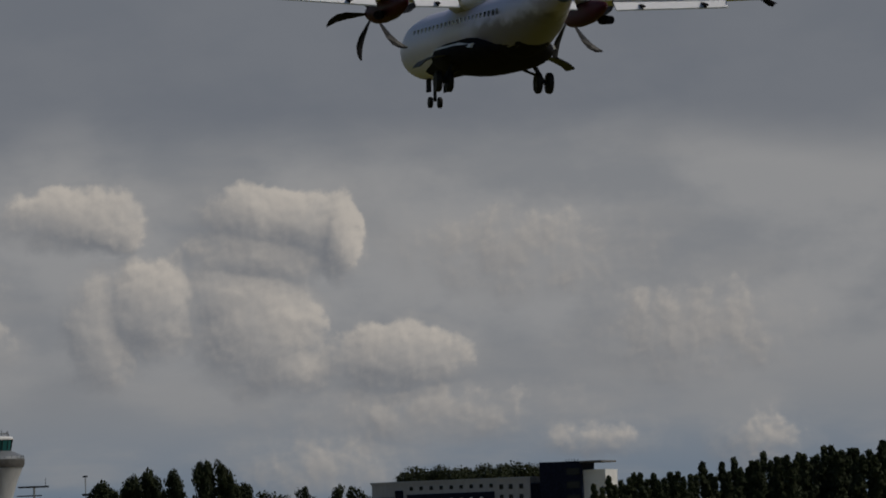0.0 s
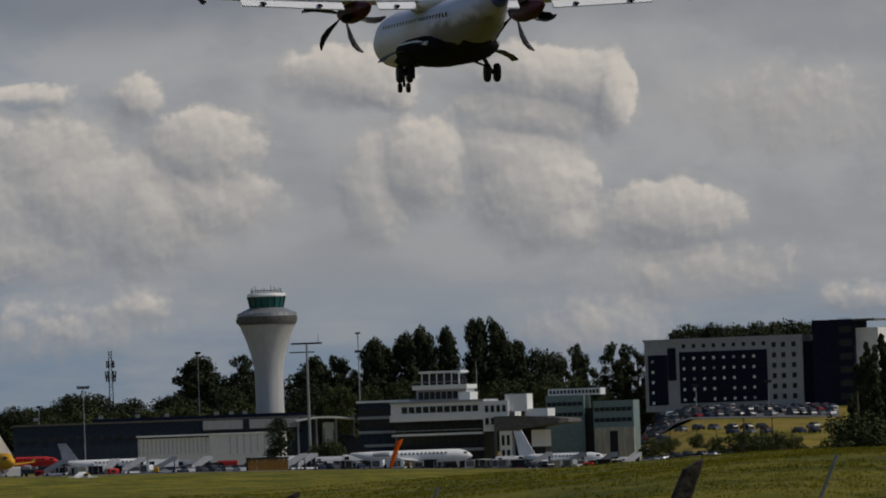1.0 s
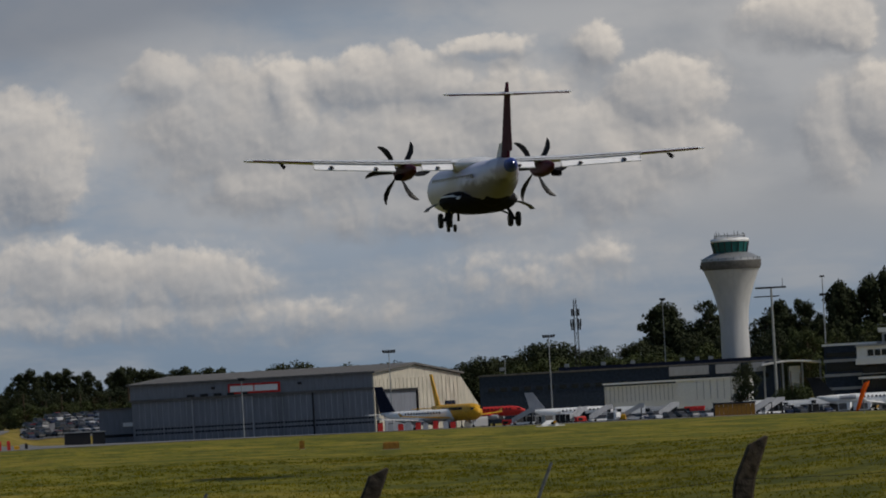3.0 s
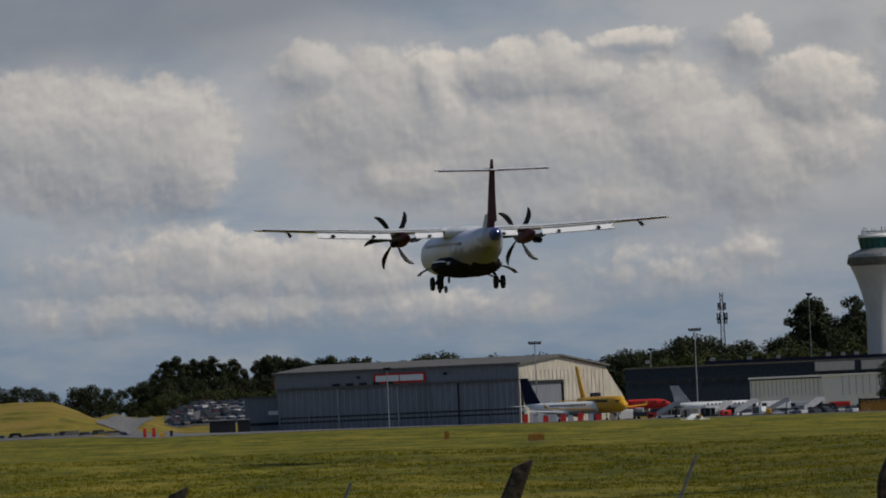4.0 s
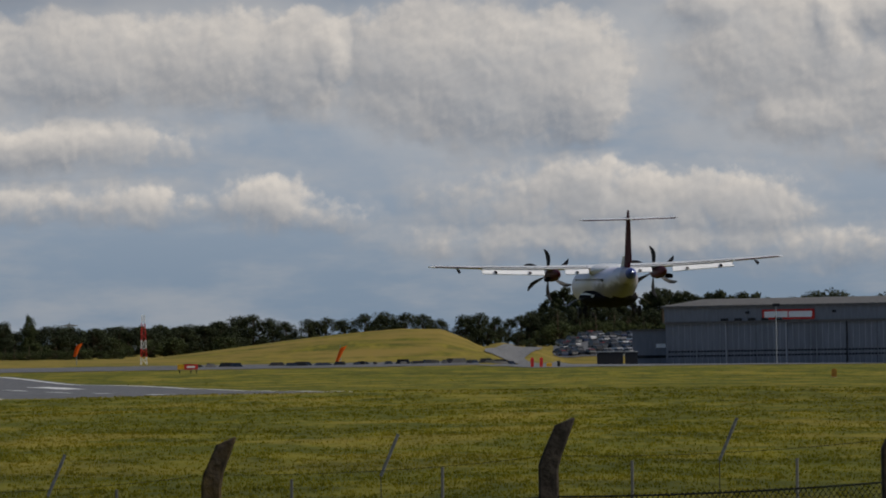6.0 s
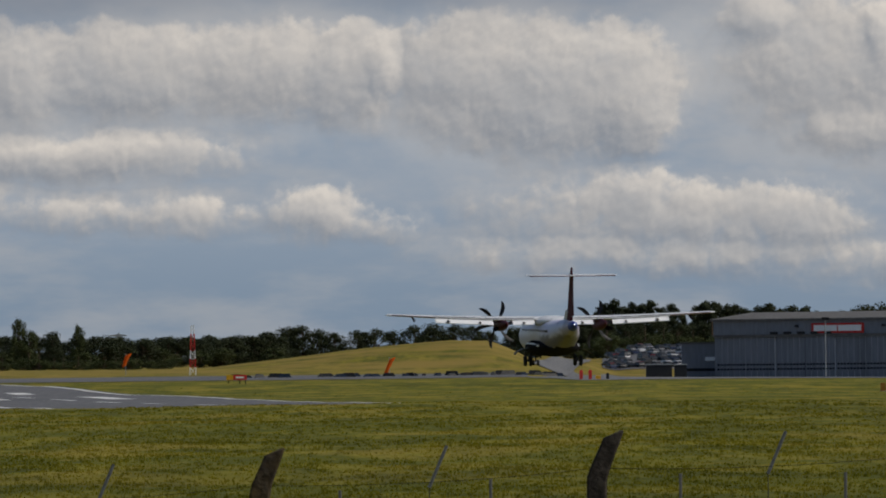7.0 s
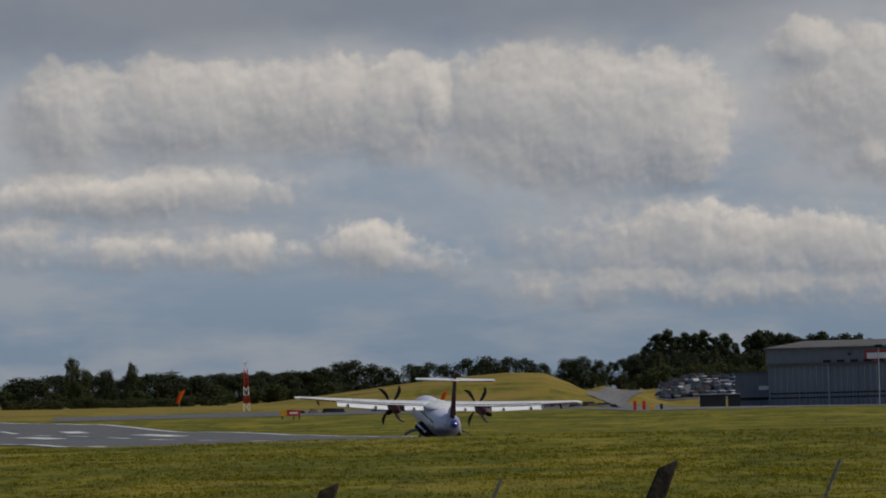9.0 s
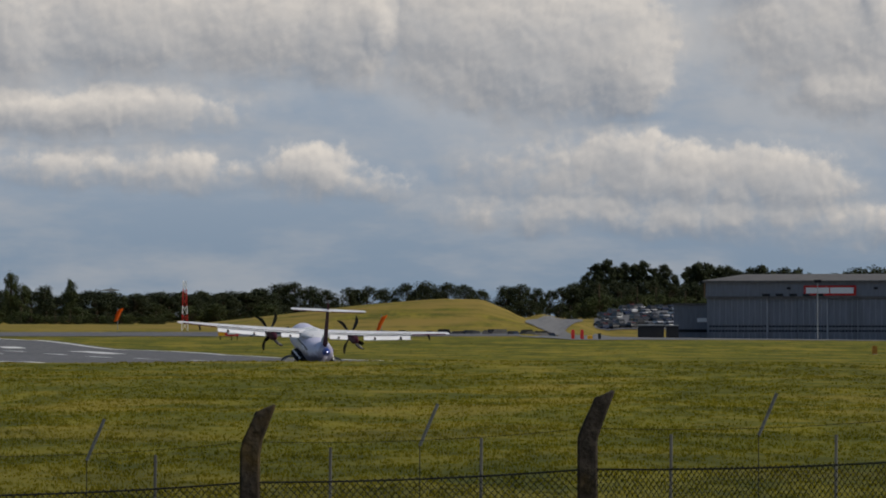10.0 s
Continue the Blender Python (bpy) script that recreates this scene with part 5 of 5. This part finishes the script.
# red and white barrier blocks and skips by the hangar corner
for i in range(9):
    u = 905 + i * 16 + (i * 7) % 5
    s = Site("barrier", u, 1900, 0, "red and white water-filled barrier", "barrier", "apron barriers")
    m = ("red", "grey_light")[i % 2]
    part("block", boxed(-0.55, 0.55, -0.4, 0.4, 0, 1.9 - 0.2 * (i % 3)), m, s.thing)
    part("cap", boxed(-0.45, 0.45, -0.3, 0.3, 1.9 - 0.2 * (i % 3), 2.05 - 0.2 * (i % 3)), "dark", s.thing)
for u, w in ((345, 46), (395, 22)):
    s = Site("container", u, 1980, 0, "dark waste skip beside the hangar", "container")
    s.box("bin", u, u + w, 6, None, 0, 2.4, "dark")
    s.box("rim", u - 1, u + w + 1, 4, 6, -0.15, 2.55, "steel")


# ---- trees ----
def clump(bm, c, r, n, size, rng, squash=0.8):
    for _ in range(n):
        d = Vector((rng.gauss(0, 1), rng.gauss(0, 1), rng.gauss(0, 1))).normalized()
        p = c + Vector((d.x * r, d.y * r, d.z * r * squash)) * (0.45 + 0.55 * rng.random())
        a = Vector((rng.gauss(0, 1), rng.gauss(0, 1), rng.gauss(0, 1))).normalized() * size * (0.6 + rng.random())
        b = d.cross(a).normalized() * size * (0.5 + rng.random() * 0.7)
        bm.faces.new([bm.verts.new(q) for q in (p - a, p + b, p + a * 0.8, p - b * 0.9)])


def tree(kind, seed, leaf):
    """A tree ten metres high: tapered trunk, limbs, and a crown of leaf clumps."""
    rng = random.Random(seed)
    t = thing("tree", pose(0, -300, -60), "", "tree", "")
    wood = bmesh.new()
    tube(wood, (0, 0, -0.5), (0.1, 0, 8.0), 0.3, 0.08, 7)
    crown = bmesh.new()
    squash, leaves = 0.85, 120

    def heap(count, wide, low, high, belly, r0, r1):
        """Clumps packed into an egg that is widest at the height belly."""
        made = []
        for k in range(count):
            z = low + (high - low) * (k + rng.random()) / count
            f = (z - belly) / ((high if z > belly else low) - belly)
            reach = wide * math.sqrt(max(0.02, 1 - abs(f) ** 3)) * math.sqrt(rng.random())
            a = rng.random() * math.tau
            made.append((Vector((reach * math.cos(a), reach * math.sin(a), z)), r0 + (r1 - r0) * rng.random()))
        return made
    if kind == "round":
        spots = heap(46, 2.9, 1.0, 8.6, 4.2, 0.9, 1.5)
    elif kind == "poplar":
        spots = heap(48, 1.5, 0.8, 9.0, 5.6, 0.6, 1.0)
    elif kind == "conifer":
        spots = [(Vector((rng.gauss(0, 0.1 * (10.4 - z)), rng.gauss(0, 0.1 * (10.4 - z)), z)), 0.22 + 0.12 * (10 - z)) for z in [0.6 + 9.2 * k / 40 for k in range(40)]]
    elif kind == "cedar":
        squash = 0.5
        spots = heap(34, 2.3, 2.6, 9.2, 7.2, 0.7, 1.2)
    else:
        spots = heap(34, 4.2, 0.3, 4.9, 1.4, 1.0, 1.6)
    for c, r in spots:
        if r > 0.9 and kind != "poplar":
            tube(wood, (0.05, 0, max(1.0, c.z - 2.2)), c, 0.09, 0.03, 4)
        clump(crown, c, r, leaves, 0.15, rng, squash)
    part("trunk", wood, "bark", t)
    part("crown", crown, leaf, t)
    return t


KINDS = {k: [tree(k.split("_")[0], 11 * i + s, leaf) for s in range(n)] for i, (k, n, leaf) in enumerate((("round", 3, "leaf_mid"), ("round_dark", 3, "leaf_dark"), ("poplar", 3, "leaf_dark"), ("conifer", 3, "leaf_dark"), ("cedar", 2, "leaf_dark"), ("bush", 2, "leaf_mid")))}
LABELS = dict(round="broad green tree with an uneven rounded crown", round_dark="broad dark green tree with an uneven crown", poplar="tall narrow dark green tree", conifer="dark green pointed conifer", cedar="dark spreading pine with layered boughs", bush="low dark green bush")
rng_trees = random.Random(5)


def plant(kind, u, v_top, d, spread=1.0, group="trees round the airfield"):
    """A tree whose top stands at drop v_top, d metres off."""
    p = at(u, 0, d)
    p.z = ground_z(p.x, p.y) - 0.2
    high = max(1.0, (EYE - d * (v_top + fall(u)) / FAR - p.z)) / (5.9 if kind == "bush" else 9.7)
    src = rng_trees.choice(KINDS[kind])
    t = copy_thing(src, Matrix.Translation(p) @ pose(0, 0, 0, 0, 0, rng_trees.random() * 360) @ Matrix.Diagonal((high * spread, high * spread, high, 1)))
    return tagged(t, LABELS[kind], "tree" if kind != "bush" else "bush", group)


def row(kind, u0, u1, step, v0, v1, d, spread=1.0, jitter=6):
    u = u0
    while u <= u1:
        f = (u - u0) / max(1, u1 - u0)
        plant(kind, u + rng_trees.uniform(-0.3, 0.3) * step, v0 + (v1 - v0) * f + rng_trees.uniform(-jitter, jitter), d + rng_trees.uniform(-30, 30), spread)
        u += step


# wooded skyline behind the field
plant("round", -764, -93, 2300, 0.55), plant("round", -746, -70, 2300, 0.8), plant("round_dark", -705, -68, 2280, 0.95), plant("round", -660, -80, 2320, 0.5)
row("round_dark", -880, -540, 22, -53, -50, 2350, 1.8, 8)
row("round", -870, -300, 60, -30, -34, 2320, 2.2, 6)
row("bush", -880, -500, 22, -14, -16, 2250, 1.4, 5)
row("round", -610, -300, 38, -50, -56, 2900, 1.2, 6)
row("round_dark", -540, -300, 22, -52, -57, 2450, 1.7, 6)
for u, v, s in ((-325, -58, 1.1), (-290, -68, 1.2), (-262, -70, 1.2), (-230, -62, 1.2), (-205, -56, 1.1), (-165, -60, 1.2), (-135, -62, 1.2), (-100, -58, 1.1), (-62, -68, 1.2), (-30, -71, 1.2), (5, -69, 1.2), (38, -66, 1.1), (66, -56, 1.0), (112, -63, 1.2), (136, -66, 1.2), (165, -58, 1.0), (188, -54, 1.0), (212, -60, 1.0), (232, -64, 1.0)):
    plant("round_dark", u, v - 4, 2480, s)
row("round_dark", -300, 240, 32, -34, -36, 2420, 1.5, 6)
for u, v in ((252, -88), (270, -106), (288, -112), (305, -100), (322, -108), (340, -103), (356, -108), (374, -98), (392, -104), (410, -90), (436, -100), (452, -108), (470, -112), (488, -102), (506, -106), (524, -98), (545, -104), (565, -108), (585, -100), (606, -104), (628, -100), (650, -94)):
    plant("poplar", u, v + rng_trees.uniform(-4, 4), 2520, 0.95)
row("round_dark", 245, 680, 30, -72, -72, 2500, 1.3, 6)
row("bush", 280, 480, 30, -48, -50, 2420, 1.2, 4)
row("round_dark", 700, 1160, 46, -92, -94, 2500, 1.2, 8)
for u, v in ((735, -106), (760, -108), (850, -100), (1080, -102), (1110, -96), (1160, -100), (1190, -118), (1210, -124), (1235, -122), (1262, -106), (1300, -112), (1345, -110), (1380, -118)):
    plant("round_dark", u, v, 2450, 1.15)
row("round", 1160, 1500, 40, -92, -100, 2400, 1.2, 6)
for kind, u, v, s in (("poplar", 1405, -178, 0.99), ("poplar", 1418, -184, 0.93), ("poplar", 1432, -172, 0.93), ("round_dark", 1455, -148, 1.0), ("cedar", 1500, -182, 0.63), ("round_dark", 1485, -152, 0.9), ("cedar", 1525, -160, 0.63), ("round_dark", 1600, -160, 0.9), ("poplar", 1622, -180, 0.93), ("poplar", 1632, -172, 0.93), ("cedar", 1660, -178, 0.63), ("cedar", 1680, -168, 0.63), ("round_dark", 1700, -150, 0.9)):
    plant(kind, u, v, 2480, s)
for kind, u, v, s in (("poplar", 1728, -206, 0.75), ("poplar", 1740, -210, 0.70), ("poplar", 1752, -200, 0.75), ("poplar", 1780, -214, 0.70), ("poplar", 1794, -220, 0.64), ("poplar", 1818, -234, 0.52), ("poplar", 1828, -218, 0.52), ("poplar", 1860, -232, 0.52), ("poplar", 1868, -218, 0.58), ("poplar", 1910, -244, 0.52), ("poplar", 1924, -246, 0.52), ("poplar", 1948, -248, 0.46), ("poplar", 1960, -228, 0.58), ("poplar", 1976, -208, 0.58), ("poplar", 1992, -206, 0.58)):
    plant(kind, u, v, 2480, s)
for kind, u, v, s in (("round_dark", 2020, -194, 0.8), ("round_dark", 2042, -188, 0.8), ("cedar", 2072, -172, 0.49), ("cedar", 2098, -198, 0.39), ("cedar", 2112, -180, 0.56), ("cedar", 2160, -200, 0.49), ("cedar", 2182, -198, 0.49), ("cedar", 2205, -184, 0.49), ("round_dark", 2140, -150, 0.8)):
    plant(kind, u, v, 2480, s)
row("round_dark", 1400, 2260, 42, -118, -130, 2470, 0.9, 14)
row("round", 1640, 2100, 44, -132, -138, 2440, 0.85, 8)
row("round_dark", 2300, 2540, 22, -232, -238, 2480, 0.9, 5)
plant("round_dark", 1561, -70, 1940, 0.9), plant("bush", 1640, -28, 1960, 1.0), plant("bush", 1655, -24, 1960, 1.0)
row("bush", 2400, 2480, 26, -36, -34, 1990, 1.1, 6)
row("bush", 2230, 2400, 40, -34, -34, 2060, 1.0, 5)
row("bush", -540, 240, 48, -16, -18, 2380, 1.3, 6)
# tall hedge of conifers at the field's edge
u = 2590
while u < 3260:
    edge = ease(2560, 2630, u)
    plant("conifer", u, -40 - 158 * edge - 52 * ease(2640, 3150, u) + rng_trees.uniform(-16, 14), 1500 + rng_trees.uniform(-25, 25), 0.72)
    u += 9 + 5 * rng_trees.random()
row("round_dark", 2640, 3260, 30, -150, -170, 1530, 0.9, 10)
row("bush", 2600, 3260, 30, -60, -70, 1480, 1.2, 10)
for ts in KINDS.values():
    for t in ts:
        for o in (*t.children, t):
            bpy.data.objects.remove(o)
for o in (*CAR.children_recursive, CAR):
    bpy.data.objects.remove(o)


# ---- wire fence in the foreground ----
fence = thing("fence", pose(0, 0, 0), "weathered concrete posts with cranked tops and sagging chain-link wire", "fence")
POSTS = ((-914, 178, 80.5), (-314, 152, 80), (286, 127, 79), (897, 98, 76), (1574, 72, 70.5), (2299, 20, 64.5), (3060, -34, 60))
heads = []
for i, (u, v, d) in enumerate(POSTS):
    p = at(u, v, d)
    g, lean = ground_z(p.x, p.y), 0.012 * ((i * 5) % 3 - 1)
    w = 0.092 * d / 80
    prof = ((-0.15, g - 0.3), (-0.15 + lean, p.z - 0.42), (-0.145 + lean, p.z - 0.38), (-0.115, p.z - 0.29), (-0.015, p.z - 0.05), (0.0, p.z - 0.005), (0.0, p.z))
    rings = []
    for j, (x, z) in enumerate(prof):
        f = 0.7 if j == 6 else 1 - 0.03 * (j % 2)
        rings.append([(p.x + x + sx * w * f, p.y + sy * w * f, z + 0.03 * sx * (j > 3)) for sx, sy in ((-1, -0.8), (-0.8, -1), (0.8, -1), (1, -0.8), (1, 0.8), (0.8, 1), (-0.8, 1), (-1, 0.8))])
    part("post", loft(bmesh.new(), rings), "post", fence, "dark lichen-stained concrete post")
    heads.append(Vector((p.x - 0.15, p.y, p.z)))
rng_wire = random.Random(4)


def line_wire(drop, r, sag):
    for a, b in zip(heads, heads[1:]):
        pts = [a.lerp(b, k / 10) - Vector((0, 0, drop + sag * 4 * (k / 10) * (1 - k / 10))) for k in range(11)]
        part("line_wire", loft(bmesh.new(), [[p + Vector((0, r * math.cos(q * 1.57), r * math.sin(q * 1.57))) for q in range(4)] for p in pts]), "dark", fence)


for drop, r, sag in ((0.3, 0.002, 0.05), (0.66, 0.008, 0.03), (1.35, 0.008, 0.03), (2.0, 0.008, 0.03)):
    line_wire(drop, r, sag)
mesh_wires = bmesh.new()
for a, b in zip(heads, heads[1:]):
    n = int((b - a).length / 0.065)
    for i in range(n):
        for s in (-1, 1):
            f, f2 = i / n, i / n + s * 1.3 / (b - a).length
            if not 0 <= f2 <= 1:
                k = (max(0, min(1, f2)) - f) / (f2 - f)
                f2 = max(0, min(1, f2))
            else:
                k = 1
            tube(mesh_wires, a.lerp(b, f) - Vector((0, 0.02, 0.67)), a.lerp(b, f2) - Vector((0, 0.02, 0.67 + 1.3 * k)), 0.0035, n=3)
tagged(part("chain_link", mesh_wires, "dark", fence, "rusty chain-link mesh"), kind="stuff")
# a second, lighter line of steel angle posts just behind
rear = thing("steel_fence", pose(0, 0, 0), "thin galvanised steel fence stakes leaning in the grass", "fence")
for u, v, d in ((-599, 172, 96), (-9, 145, 95), (591, 123, 94), (1205, 96, 92), (1840, 60, 88), (2560, 8, 82)):
    p = at(u, v, d)
    g = ground_z(p.x, p.y)
    part("angle_arm", tubed((p.x - 0.19, p.y, p.z - 0.44), p, 0.018, n=5), "dull_steel", rear)
    part("stake", tubed((p.x - 0.2, p.y, g - 0.2), (p.x - 0.19, p.y, p.z - 0.44), 0.005, n=5), "dark", rear)
for u, v, d in ((-509, 235, 96), (-199, 222, 96), (68, 205, 95), (404, 198, 95), (696, 195, 95), (1000, 170, 93)):
    p = at(u, v, d)
    part("stake", tubed((p.x - 0.02, p.y, ground_z(p.x, p.y) - 0.2), p, 0.017, n=5), "roof", rear)

# ---- rough grass: tufts of blades over the near field ----
rng_np = np.random.default_rng(7)


def tufts(count, d0, d1, size, lanes=False):
    d = d0 * (d1 / d0) ** rng_np.random(count)
    x = d * rng_np.uniform(-0.062, 0.205, count)
    keep = [(px, py) for px, py in zip(x, d) if noise.noise((px * 0.12, py * 0.03, 9)) + rng_np.random() * 0.9 > 0.22 and not (lanes and abs(px - runway_x(py)) < 24)]
    verts, faces = [], []
    for px, py in keep:
        z = ground_z(px, py) - 0.02
        s = size * (0.5 + rng_np.random()) * (0.6 + py / 900)
        for _ in range(4):
            ox, oy, a = rng_np.normal(0, s * 0.8), rng_np.normal(0, s * 0.8), rng_np.uniform(0, 6.28)
            w, lx, ly = s * 0.3, rng_np.normal(0, s * 0.35), rng_np.normal(0, s * 0.35)
            k = len(verts)
            verts += [(px + ox - w * math.cos(a), py + oy - w * math.sin(a), z), (px + ox + w * math.cos(a), py + oy + w * math.sin(a), z), (px + ox + lx, py + oy + ly, z + s)]
            faces.append((k, k + 1, k + 2))
    return verts, faces


def grass_blades():
    n = Nodes("grass_blades")
    geo = n.add("NewGeometry")
    where = n.add("TexCoord").outputs["Object"]
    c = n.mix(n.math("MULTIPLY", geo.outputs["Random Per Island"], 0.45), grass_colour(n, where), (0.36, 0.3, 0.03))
    d = n.add("BsdfDiffuse", Color=c)
    t = n.add("BsdfTranslucent", Color=c)
    m = n.add("MixShader", Fac=0.5)
    n.tree.links.new(d.outputs[0], m.inputs[1])
    n.tree.links.new(t.outputs[0], m.inputs[2])
    n.tree.links.new(m.outputs[0], n.out.inputs[0])
    return n.mat


verts, faces = tufts(150000, 100, 730, 0.085)
more, rest = tufts(12000, 930, 1400, 0.05, True)
faces += [tuple(i + len(verts) for i in f) for f in rest]
verts += more
me = bpy.data.meshes.new("grass_tufts")
me.from_pydata(verts, [], faces)
me.materials.append(grass_blades())
tagged(new("grass_tufts", me), "rough tufts of green and straw-coloured grass", "grass", kind="stuff")

motions()
